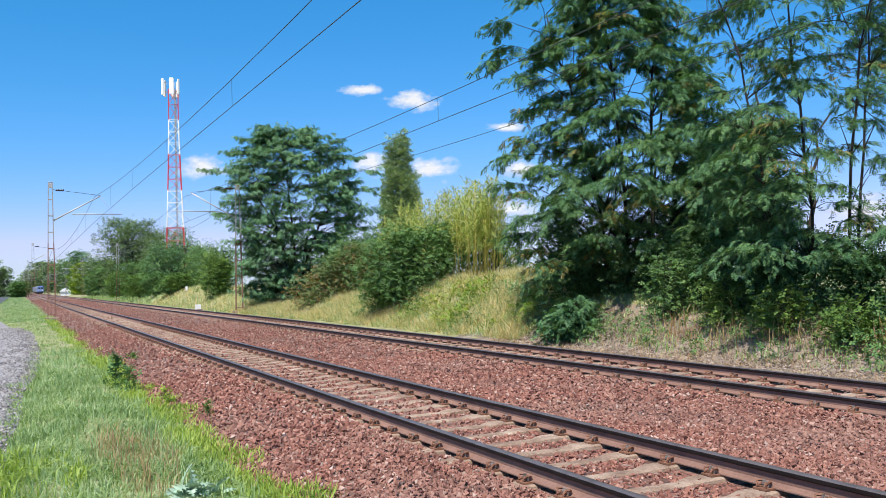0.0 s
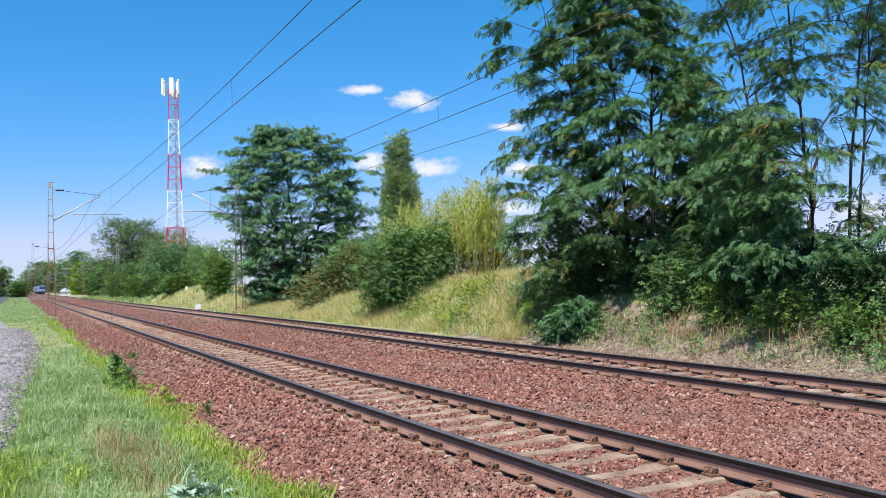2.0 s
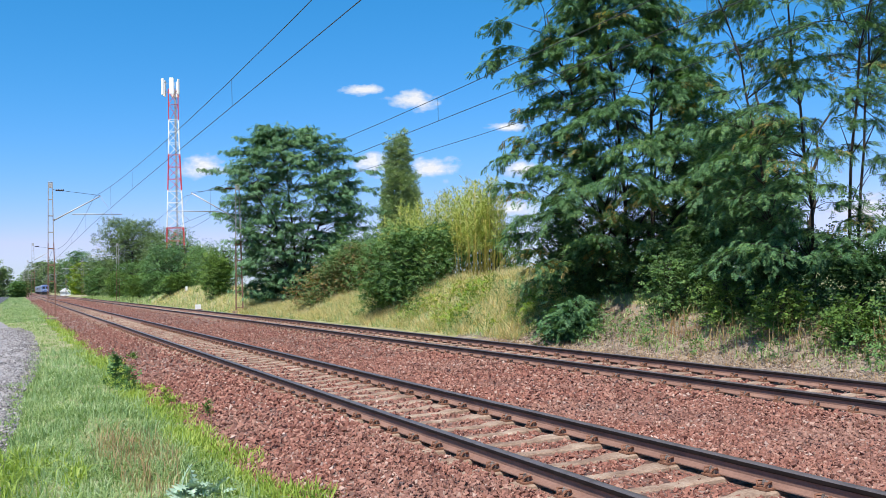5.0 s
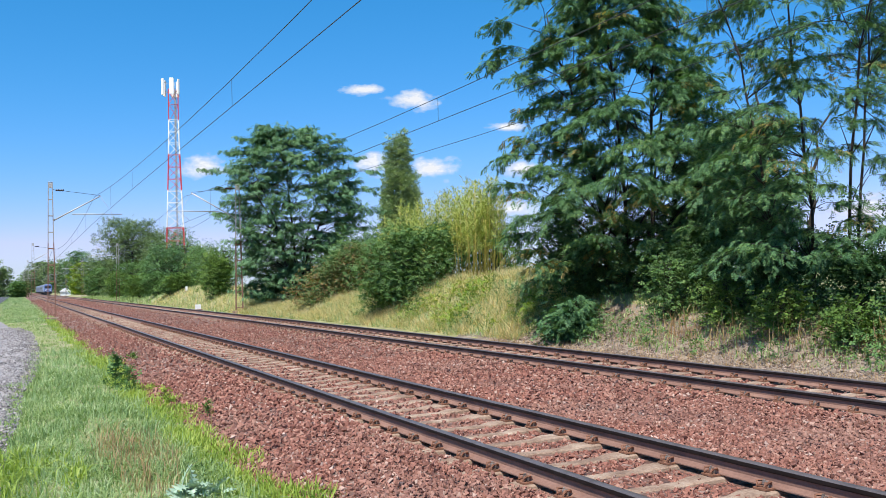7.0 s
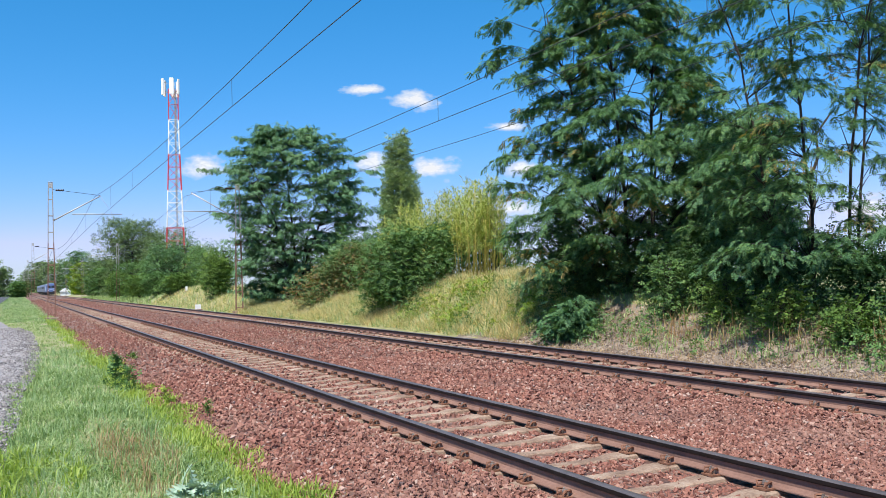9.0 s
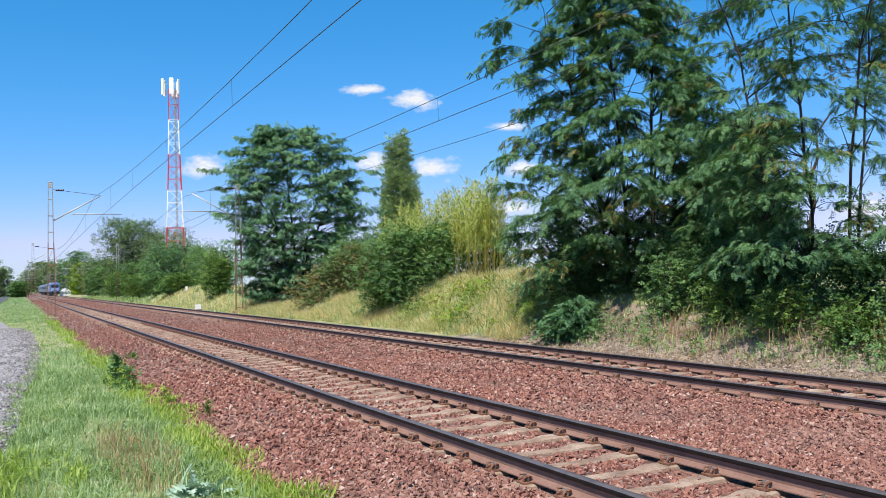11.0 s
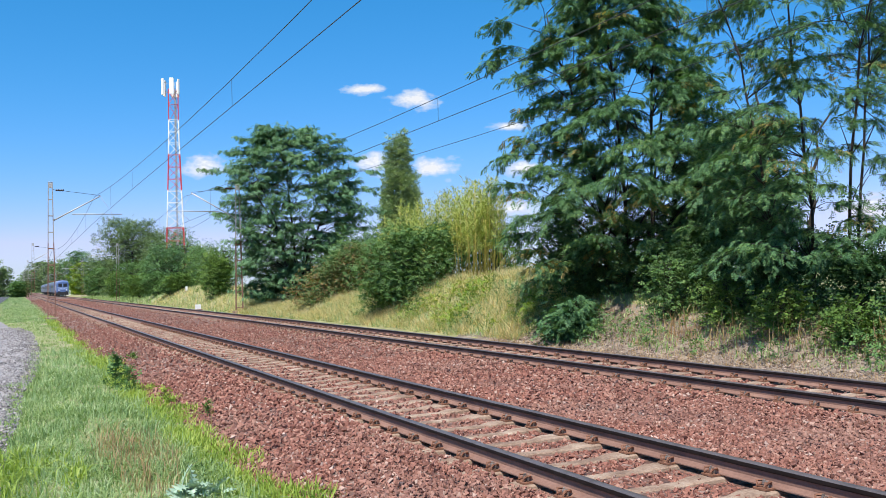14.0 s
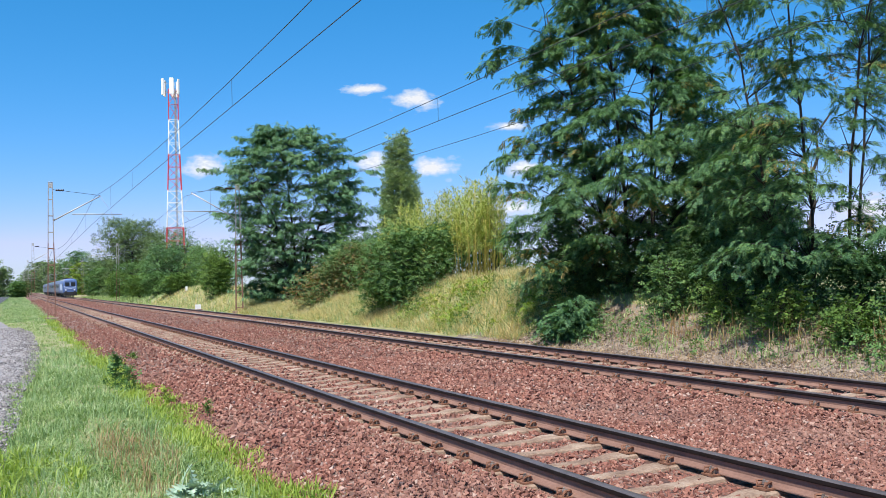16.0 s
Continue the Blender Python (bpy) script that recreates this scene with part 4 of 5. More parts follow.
    # trees along the far part of the line
    far = [("leafy_tree", 16.9, 180, 4.2, 15.4, M_FARTREE, 37), ("leafy_tree", 21.6, 182, 4.6, 15.0, M_FARTREE, 42), ("leafy_tree", 19.2, 176, 4.0, 13.5, M_FARTREE, 69), ("leafy_tree", 24.6, 188, 3.6, 12.6, M_FARTREE, 68), ("leafy_tree", 17.0, 120, 2.8, 6.6, M_LOCUST, 36), ("leafy_tree", 19.6, 120, 3.2, 7.4, M_LOCUST, 39), ("leafy_tree", 16.0, 140, 3.4, 5.2, M_BUSH, 47),
           ("leafy_tree", 23.3, 125, 3.4, 6.4, M_YELLOWGREEN, 38), ("leafy_tree", 20.5, 100, 3.4, 5.2, M_BUSH, 49), ("leafy_tree", 15.6, 205, 3.4, 5.5, M_BUSH, 55), ("yellowish_tree", 16.6, 290, 2.8, 9.6, M_YELLOWGREEN, 41), ("leafy_tree", 20, 265, 5.5, 10, M_FARTREE, 43),
           ("leafy_tree", 19, 330, 6.0, 15, M_LOCUST, 44), ("leafy_tree", 20, 430, 9, 15, M_FARTREE, 45), ("leafy_tree", 17, 520, 8, 16, M_FARTREE, 46), ("leafy_tree", 22.5, 80, 3.6, 5.8, M_BUSH, 48),
           ("roadside_tree", -5.5, 330, 4.5, 10, M_FARTREE, 50), ("roadside_tree", 0.2, 300, 2.6, 4.4, M_BUSH, 51), ("roadside_tree", -10, 420, 7, 14, M_FARTREE, 52), ("leafy_tree", 21, 53, 3.2, 3.8, M_BUSH, 53), ("leafy_tree", 20.6, 37.5, 1.7, 3.2, M_MIDGREEN, 54),
           ("leafy_tree", 21, 108, 4, 5, M_BUSH, 70), ("low_shrub", 15.4, 97, 1.5, 1.9, M_MIDGREEN, 71), ("leafy_tree", 20.4, 128, 3.6, 7.0, M_LOCUST, 72), ("leafy_tree", 22.0, 136, 4, 7.4, M_LOCUST, 73), ("low_shrub", 14.9, 100, 1.6, 1.7, M_BUSH, 64), ("low_shrub", 15.0, 111, 2.2, 2.6, M_BUSH, 65), ("low_shrub", 14.9, 124, 2.3, 3.0, M_MIDGREEN, 66), ("leafy_tree", 23, 68, 4.0, 5.0, M_BUSH, 56), ("leafy_tree", 15.5, 700, 11, 21, M_FARTREE, 57), ("leafy_tree", 12, 950, 12, 20, M_FARTREE, 58), ("leafy_tree", 15.8, 160, 2.6, 4.2, M_MIDGREEN, 59), ("leafy_tree", 20.8, 240, 4.5, 8.5, M_BUSH, 61), ("leafy_tree", 30, 46, 3.5, 4.6, M_BUSH, 62), ("leafy_tree", 24, 160, 5, 11.5, M_FARTREE, 63)]
    for name, x, y, w, h, mat, seed in far:
        leaf = max(0.26, y * 0.0034)
        tree(name, (x + bend(y), y, ground_z(x + bend(y), y) - 0.1), crown_lobes([(0.4, -w * 0.9, w * 0.9, -w * 0.7, w * 0.7), (h * 0.6, -w, w, -w, w), (h * 0.82, -w * 0.8, w * 0.8, -w * 0.7, w * 0.7), (h * 0.97, -w * 0.55, w * 0.55, -w * 0.4, w * 0.4)], 60, seed, w * 0.2, w * 0.32, 0.8),
             [(0, 0, h * 0.8, 0.3, 0.2)], int(640 if h > 8 else 340) if y < 230 else 200, 8, BROAD_COARSE, leaf if y < 230 else leaf * 1.3, mat, "yellow-tinged leafy tree along the line" if mat is M_YELLOWGREEN else "dense green leafy tree along the line", seed=seed, spread=w * 0.085, twigs=False, group="trees along the line", limb=0.06, trunk_r=0.14, droop=0)


def build_bamboo():
    """Clumps of tall yellow canes with feathery leaves."""
    for k, (x, y, n, h, w) in enumerate([(16.4, 30.6, 44, 3.5, 0.65), (16.9, 32.8, 40, 3.5, 0.75), (17.5, 35.6, 40, 3.7, 0.8), (18.0, 38.6, 38, 3.9, 0.9), (18.5, 42.2, 40, 4.3, 1.0), (19.2, 46.0, 34, 4.0, 1.1)]):
        rng = np.random.default_rng(80 + k)
        z0 = ground_z(x, y)
        root = tagged(new("bamboo_clump"), "clump of tall yellow bamboo canes on the bank top", "bamboo", "bamboo clumps")
        root.location = (x, y, z0)
        P, H = [], []
        for c in range(n):
            a, r = rng.uniform(0, 2 * np.pi), w * math.sqrt(rng.random())
            b = np.array([r * math.cos(a), r * math.sin(a), -0.05])
            hh = h * rng.uniform(0.65, 1.12)
            t = b + np.array([rng.normal(0, 0.22), rng.normal(0, 0.22), hh])
            m = (b + t) / 2 - np.array([0, 0, 0]) + rng.normal(0, 0.03, 3)
            part("cane", Shape().tube([b, m, t], [0.015, 0.012, 0.004], 5).mesh("cane", True), M_BAMBOO_CANE, root)
            for q in range(46):
                # short twigs rising from the cane, each with a few narrow leaves
                u, a2 = rng.uniform(0.28, 1.0) ** 0.75, rng.uniform(0, 2 * np.pi)
                o = b * (1 - u) + t * u
                reach = rng.uniform(0.1, 0.42) * (1.15 - 0.75 * u)
                for v in (0.35, 0.7, 1.0):
                    P.append(o + np.array([math.cos(a2) * reach * v, math.sin(a2) * reach * v, reach * v * 1.1]))
                    H.append(a2 + rng.normal(0, 0.6))
        n2 = len(P)
        mats = turn_matrices(n2, rng, rng.normal(0.75, 0.4, n2), np.array(H))
        V, F = scatter(np.array([(0, 0, 0), (0.35, 0.11, 0), (1, 0, -0.1), (0.35, -0.11, 0)]), np.array([(0, 1, 2, 3)]), np.array(P), mats, rng.uniform(0.11, 0.2, n2))
        part("foliage", np_mesh("foliage", V, F), M_BAMBOO_LEAF, root, "narrow pale green leaves")


def build_grass():
    verge = lambda x, y: x < 2.06 + bend(y) + 0.25 * noise.noise((y * 0.7, 0, 3)) and not (x < float(np.interp(y, [11.5, 15, 18, 22.7, 30, 43, 52, 60], [-0.2, 0.05, 0.12, 0.5, 0.8, 0.8, 0.1, -0.5])) and y > 11)
    lime = lambda x, y: -0.4 < x - 2.1 - bend(y) - 0.35 * noise.noise((y * 0.7, 0, 3)) < 0.3 * (0.7 + noise.noise((x, y * 1.3, 6)))
    inner = lambda x, y: verge(x + 0.35 * (0.5 + noise.noise((x * 2, y * 0.9, 8))), y)
    blades("verge_grass", M_GRASS, 84000, (-1.6, 2.4, 4.5, 22, 1.3), 0.05, 0.17, 1, "long green grass on the verge between road and track", 0.0038, 1.0, keep=inner)
    blades("verge_grass", M_GRASS_PALE, 30000, (-1.6, 2.3, 4.5, 30, 1.4), 0.08, 0.24, 12, "pale grey-green grass blades on the verge", 0.004, 1.0, keep=inner, plain=True)
    blades("verge_grass", M_GRASS, 60000, (-1.6, 2.6, 22, 110, 1.7), 0.04, 0.13, 2, "long green grass on the verge between road and track", 0.0042, 0.9, keep=inner, plain=True)
    blades("verge_grass", M_GRASS_PALE, 26000, (-2.2, 2.9, 60, 330, 1.5), 0.06, 0.16, 13, "long green grass on the verge between road and track", 0.006, 0.5, keep=lambda x, y: x < 2.4 + bend(y), plain=True)
    edge_z = lambda x, y: max(ground_z(x, y), bed_z(x, y))
    blades("lime_weeds", M_GRASS_LIME, 44000, (1.65, 2.65, 4.5, 26, 1.2), 0.05, 0.15, 16, "bright lime green low weeds along the ballast edge", 0.008, 1.0, keep=lime, zfun=edge_z, category="weeds", plain=True)
    blades("lime_weeds", M_GRASS_LIME, 30000, (1.3, 3.2, 4.5, 70, 1.7), 0.05, 0.18, 3, "bright lime green low weeds along the ballast edge", 0.008, 0.8, keep=lime, category="weeds", plain=True)
    blades("verge_grass", M_GRASS, 16000, (-5, 2.2, -8, 4, 1.0), 0.06, 0.2, 17, "short green grass beside the ballast", 0.008, 0.9, keep=lambda x, y: x < 1.9, plain=True)
    blades("lime_grass_clump", M_GRASS_LIME, 2600, (-0.5, 0.9, 7.8, 12, 1.0), 0.12, 0.3, 5, "bright yellow-green grass clump in the verge", 0.006, 0.6, keep=lambda x, y: (x - 0.15) ** 2 / 0.25 + (y - 9.9) ** 2 / 3 < 1, category="weeds")
    blades("brown_seed_grass", M_STRAW, 3600, (0.5, 1.9, 6.5, 14, 1.2), 0.12, 0.36, 4, "brown dry seed stalks among the verge grass", 0.0018, 0.45, keep=lambda x, y: (x - 1.2) ** 2 / 0.16 + (y - 10.4) ** 2 / 4 < 1)
    bank = lambda x, y: x > 13.2 + bend(y)
    blades("bank_grass", M_GRASS_DRY, 100000, (13.0, 19, 23, 62, 1.3), 0.16, 0.48, 6, "tall dry yellowish grass on the bank", 0.0034, 0.7, keep=bank, plain=True)
    blades("bank_grass", M_GRASS_PALE, 34000, (12.9, 18, 23, 62, 1.2), 0.1, 0.34, 7, "green grass among dry stalks on the bank", 0.006, 0.7, keep=bank, plain=True)
    blades("bank_grass", M_GRASS_DRY, 20000, (13.2, 19, 62, 104, 1.1), 0.15, 0.4, 8, "tall dry yellowish grass on the bank", 0.003, 0.6, keep=bank, plain=True)
    blades("bank_grass", M_GRASS, 9000, (12.95, 17, 62, 220, 1.1), 0.2, 0.5, 18, "green grass at the foot of the bank further along", 0.006, 0.6, keep=lambda x, y: x > 12.9 + bend(y), plain=True)
    blades("undergrowth_grass", M_GRASS, 6000, (12.7, 16, 7, 23, 1.0), 0.08, 0.3, 9, "sparse green weeds at the foot of the bank", 0.006, 0.5, keep=lambda x, y: x > 13.4)
    blades("brown_seed_grass", M_STRAW, 450, (14.0, 15.0, 11, 18, 1.0), 0.3, 0.75, 20, "tall dry brown stalks at the foot of the bank", 0.004, 0.3, keep=lambda x, y: True)
    blades("dry_litter", M_STRAW, 30000, (12.3, 15.2, 7, 24, 1.0), 0.05, 0.18, 10, "dry brown litter and stalks beside the ballast", 0.004, 1.4, keep=lambda x, y: x > 12.5, category="litter", plain=True)


def build_toe_weeds():
    """Leafy weeds along the foot of the bank."""
    rng = np.random.default_rng(19)
    for name, mat, n, clumps, size, label in (("toe_weeds", M_YELLOWGREEN, 1500, 34, 0.15, "yellow-green leafy weeds at the foot of the bank"), ("toe_weeds", M_BUSH, 3000, 60, 0.13, "dark green leafy weeds at the foot of the bank")):
        cx, cy = rng.uniform(13.5, 15.2, clumps), (23.5 + 10 * rng.random(clumps) if mat is M_YELLOWGREEN else 8.5 + 30 * rng.random(clumps) ** 1.7)
        k = rng.integers(0, clumps, n)
        x, y = cx[k] + rng.normal(0, 0.2, n), cy[k] + rng.normal(0, 0.25, n)
        z = np.array([ground_z(a, b) for a, b in zip(x, y)]) + rng.uniform(0.02, 0.45, n)
        V, F = scatter(BROAD[0], BROAD[1], np.stack([x, y, z], -1), turn_matrices(n, rng, rng.normal(0.1, 0.5, n)), size * rng.uniform(0.6, 1.4, n))
        tagged(part(name, np_mesh(name, V, F), mat), label, "weeds", kind="stuff")
    n = 4500
    x, y = 12.75 + 2.2 * rng.random(n) ** 1.4, rng.uniform(8, 24, n)
    chip = np.array([(1, 0.2, 0), (-1, 0.1, 0), (0.1, 1, 0.1), (-0.1, -1, 0), (0.3, 0.1, 0.7), (-0.2, 0, -0.7)]) * 0.5
    faces = np.array([(0, 2, 4), (2, 1, 4), (1, 3, 4), (3, 0, 4), (2, 0, 5), (1, 2, 5), (3, 1, 5), (0, 3, 5)])
    z = np.array([ground_z(a, b) for a, b in zip(x, y)]) + 0.02
    V, F = scatter(chip, faces, np.stack([x, y, z], -1), turn_matrices(n, rng), rng.uniform(0.035, 0.11, n))
    tagged(part("clods", np_mesh("clods", V, F), M_CLOD), "pale pinkish clods and old stones at the foot of the bank", "soil", kind="stuff")
    twigs = Shape()
    rr = random.Random(8)
    for k in range(260):
        x, y = rr.uniform(12.7, 15.0), rr.uniform(8, 22)
        a, L = rr.uniform(0, 6.28), rr.uniform(0.2, 0.7)
        z = ground_z(x, y) + 0.04
        twigs.tube([(x, y, z), (x + L * 0.5 * math.cos(a), y + L * 0.5 * math.sin(a), z + rr.uniform(0.02, 0.2)), (x + L * math.cos(a + 0.3), y + L * math.sin(a + 0.3), z + rr.uniform(0, 0.25))], [0.008, 0.006, 0.003], 4)
    tagged(part("fallen_twigs", twigs.mesh("fallen_twigs"), M_TWIG), "pale dry fallen twigs at the foot of the bank", "twigs", kind="stuff")


def build_gravel_stones():
    """Loose chippings on the gravel patch."""
    rng = np.random.default_rng(15)
    n = 7000
    y = 9 + 40 * rng.uniform(0, 1, n) ** 1.6
    edge = np.interp(y, [11.5, 15, 18, 22.7, 30, 43, 52], [-0.25, -0.05, 0.0, 0.35, 0.6, 0.6, -0.1])
    x = edge + 0.15 - np.abs(rng.normal(0, 0.9, n))
    chip = np.array([(1, 0.2, 0), (-1, 0.1, 0), (0.1, 1, 0.1), (-0.1, -1, 0), (0.3, 0.1, 0.7), (-0.2, 0, -0.7)]) * 0.5
    faces = np.array([(0, 2, 4), (2, 1, 4), (1, 3, 4), (3, 0, 4), (2, 0, 5), (1, 2, 5), (3, 1, 5), (0, 3, 5)])
    V, F = scatter(chip, faces, np.stack([x, y, np.full(n, -0.27)], -1), turn_matrices(n, rng), rng.uniform(0.02, 0.06, n) * (1 + y * 0.01))
    tagged(part("gravel_stones", np_mesh("gravel_stones", V, F), M_CHIPPING), "grey gravel chippings along the road edge", "gravel", kind="stuff")


# ---- overhead line ----
def lattice_mast(x, y, z0, top, side, drop, label):
    """A tapered lattice mast with a cantilever to the track; side: +1 reaches to +X."""
    root = tagged(new("catenary_mast"), label, "catenary mast", "catenary masts")
    root.location = (x, y, z0 - drop)
    h = top - z0
    low, high = 0.23, 0.115
    split = h * 0.56
    wid = lambda z: low + (high - low) * z / h
    for k, sx in enumerate((-1, 1)):
        part("leg", leg_mesh(sx, wid, 0, split), M_MASTRUST, root)
        part("leg", leg_mesh(sx, wid, split, h), M_MASTGREY, root)
    z, n = 0.35, 0
    while z < h - 0.2:
        s = Shape()
        s.box((0, 0, z), (2 * wid(z), 0.12, 0.07))
        part("batten", s.mesh("batten"), M_MASTRUST if z < split else M_MASTGREY, root)
        z += 1.05
        n += 1
    part("cap", Shape().box((0, 0, h + 0.02), (2 * high + 0.05, 0.18, 0.04)).box((0, 0, h - 0.2), (2 * high + 0.015, 0.15, 0.3)).mesh("cap", bevel=0.01), M_GALV if side > 0 else M_MASTGREY, root, "pale mast head")
    part("footing", Shape().box((0, 0, 0.0), (0.8, 0.7, 0.3)).mesh("footing", bevel=0.03), M_SLEEPER, root, "concrete footing")
    r = 3.0 * side
    arm = Shape().tube([(wid(5.7) * side, 0, 6.0 - z0), (r, 0, 7.62 - z0)], [0.045, 0.035], 8)
    arm.tube([(r * 0.42, 0, 6.42 - z0), (r * 1.45, 0, 6.44 - z0)], [0.034, 0.03], 6)
    arm.tube([(r * 1.28, 0, 6.42 - z0), (r * 1.05, 0, 5.85 - z0)], [0.016, 0.012], 6)
    arm.tube([(r, 0, 7.62 - z0), (r * 1.25, 0, 6.44 - z0)], [0.008, 0.008], 4)
    part("cantilever", arm.mesh("cantilever", True), M_GALV, root, "pale galvanised tube arm")
    part("stay_rod", Shape().tube([(high * side, 0, 8.0 - z0), (r, 0, 7.66 - z0)], [0.014, 0.014], 5).mesh("stay_rod"), M_WIRE, root)
    ins = Shape()
    for q in range(5):
        ins.tube([(side * (0.32 + 0.1 * q), 0, 7.97 - z0), (side * (0.4 + 0.1 * q), 0, 7.94 - z0)], [0.085, 0.05], 8)
    part("insulator", ins.mesh("insulator", True), M_INSULATOR, root, "dark ribbed insulator")
    return root


def leg_mesh(sx, wid, za, zb):
    s = Shape()
    for sy in (-0.06, 0.06):
        s.bar((sx * wid(za), sy, za), (sx * wid(zb), sy, zb), 0.055, 0.04)
    s.bar((sx * (wid(za) + 0.02), 0, za), (sx * (wid(zb) + 0.02), 0, zb), 0.016, 0.13)
    return s.mesh("leg")


MASTS_NEAR = [-18.0, 63.0, 144.0, 225.0, 306.0, 387.0, 468.0]
MASTS_FAR = [-21.0, 60.0, 141.0, 222.0, 303.0, 384.0, 465.0]


def wire(name, x, masts, z_mast, sag, r, label, stagger=0.0):
    """One wire; each span between two masts is a part."""
    root = tagged(new(name), label, "wire")
    sign = 1
    for a, b in zip(masts[:-1], masts[1:]):
        n = 14
        pts = []
        for k in range(n + 1):
            t = k / n
            y = a + (b - a) * t
            pts.append((x + bend(y) + stagger * sign * (1 - 2 * t), y, z_mast - 4 * sag * t * (1 - t) - dip(y)))
        sign = -sign
        part("span", Shape().tube(pts, [r * max(1.0, 0.4 + q[1] * 0.012) for q in pts], 5).mesh("span", True), M_WIRE, root)
    return root


def build_overhead():
    for y in MASTS_NEAR[1:]:
        lattice_mast(2.12 + bend(y), y, -0.35, 8.45, 1, dip(y), "rusty lattice catenary mast with a pale top on the verge")
    for y in MASTS_FAR[1:]:
        lattice_mast(13.45 + bend(y), y, ground_z(13.45 + bend(y), y) + dip(y), 8.2, -1, dip(y), "rusty lattice catenary mast at the foot of the bank")
    for x, masts, group in ((NEAR, MASTS_NEAR, "near"), (FAR, MASTS_FAR, "far")):
        wire("contact_wire", x, masts, 5.85 if x == NEAR else 5.7, 0.0, 0.009, "thin contact wire above the track", 0.1 if x == NEAR else 0.0)
        wire("messenger_wire", x, masts, 7.6 if x == NEAR else 7.4, 1.1, 0.009, "sagging messenger wire above the contact wire")
        for a, b in zip(masts[:2], masts[1:3]):
            for k in range(1, 8):
                y = a + (b - a) * k / 8 + (-0.9 if x == NEAR else 1.7)
                t = (y - a) / (b - a)
                top = (7.6 if x == NEAR else 7.4) - 4.4 * t * (1 - t)
                tagged(part("dropper", Shape().tube([(x + bend(y), y, (5.85 if x == NEAR else 5.7) - dip(y)), (x + bend(y), y, top - dip(y))], [0.006, 0.006], 4).mesh("dropper"), M_WIRE), "thin dropper wire between messenger and contact wire", "wire", "droppers")
    wire("feeder_wire", 13.45, MASTS_FAR, 7.2, 1.1, 0.009, "feeder wire along the far masts")


# ---- tower ----
def build_tower():
    """A red and white lattice mast with panel antennas."""
    x, y, z0, h = 23.75, 150.0, 0.3, 34.0
    root = tagged(new("lattice_tower"), "red and white lattice radio tower with white panel antennas", "radio tower")
    root.matrix_world = pose(x, y, z0, 0, 0, -8)
    wid = lambda z: 1.62 - 0.87 * min(1, z / 26)
    bands = [(0, 10.6, M_RED), (10.6, 16.6, M_WHITE), (16.6, 22.4, M_RED), (22.4, 28.0, M_WHITE), (28.0, 33.0, M_RED)]
    corners = [(-1, -1), (1, -1), (1, 1), (-1, 1)]
    for za, zb, mat in bands:
        for sx, sy in corners:
            part("leg", Shape().bar((sx * wid(za), sy * wid(za), za), (sx * wid(zb), sy * wid(zb), zb), 0.13).mesh("leg"), mat, root)
        n = max(2, round((zb - za) / 2.1))
        for k in range(n):
            a, b = za + (zb - za) * k / n, za + (zb - za) * (k + 1) / n
            for i in range(4):
                (ax, ay), (bx, by) = corners[i], corners[(i + 1) % 4]
                p, q = (ax, ay) if k % 2 else (bx, by), (bx, by) if k % 2 else (ax, ay)
                part("diagonal", Shape().bar((p[0] * wid(a), p[1] * wid(a), a), (q[0] * wid(b), q[1] * wid(b), b), 0.065).mesh("diagonal"), mat, root)
                part("strut", Shape().bar((ax * wid(b), ay * wid(b), b), (bx * wid(b), by * wid(b), b), 0.065).mesh("strut"), mat, root)
    part("ladder", Shape().bar((0.15, -0.2, 0), (0.15, -0.2, 33), 0.06).bar((0.45, -0.2, 0), (0.45, -0.2, 33), 0.06).bar((0.3, -0.1, 0), (0.3, -0.1, 33), 0.16, 0.1).mesh("ladder"), M_MASTGREY, root, "grey cable ladder")
    for a, r, w, hh in ((-157, 1.75, 0.62, 2.65), (-100, 1.45, 0.7, 2.65), (-55, 1.4, 0.32, 2.4), (60, 1.5, 0.5, 2.6), (90, 1.5, 0.5, 2.6), (150, 1.5, 0.5, 2.6)):
        m = pose(r * math.cos(radians(a)), r * math.sin(radians(a)), 33.35, 0, 0, a)
        pn = part("antenna_panel", Shape().box((0, 0, 0), (0.28, w, hh)).mesh("antenna_panel", bevel=0.06), M_WHITE, root, "white panel antenna")
        pn.matrix_local = m
        part("bracket", Shape().bar((-0.75, 0, 0.7), (0, 0, 0.7), 0.06).bar((-0.75, 0, -0.7), (0, 0, -0.7), 0.06).mesh("bracket"), M_MASTGREY, pn)


# ---- train ----
BODY_P = [(-1.35, 1.0), (-1.42, 1.35), (-1.42, 3.0), (-1.28, 3.55), (-0.95, 3.85), (0, 3.95), (0.95, 3.85), (1.28, 3.55), (1.42, 3.0), (1.42, 1.35), (1.35, 1.0)]


def bogie(parent, y):
    s = Shape().box((0, 0, 0.62), (2.2, 2.9, 0.35))
    b = part("bogie", s.mesh("bogie"), M_DARK, parent)
    b.location = (0, y, 0)
    for dy in (-1.25, 1.25):
        w = Shape()
        for sx in (-0.75, 0.75):
            w.tube([(sx - 0.07, 0, 0), (sx + 0.07, 0, 0)], [0.5, 0.5], 18)
        w.tube([(-0.75, 0, 0), (0.75, 0, 0)], [0.08, 0.08], 8)
        o = part("wheelset", w.mesh("wheelset"), M_DARK, b)
        o.location = (0, dy, 0.5)


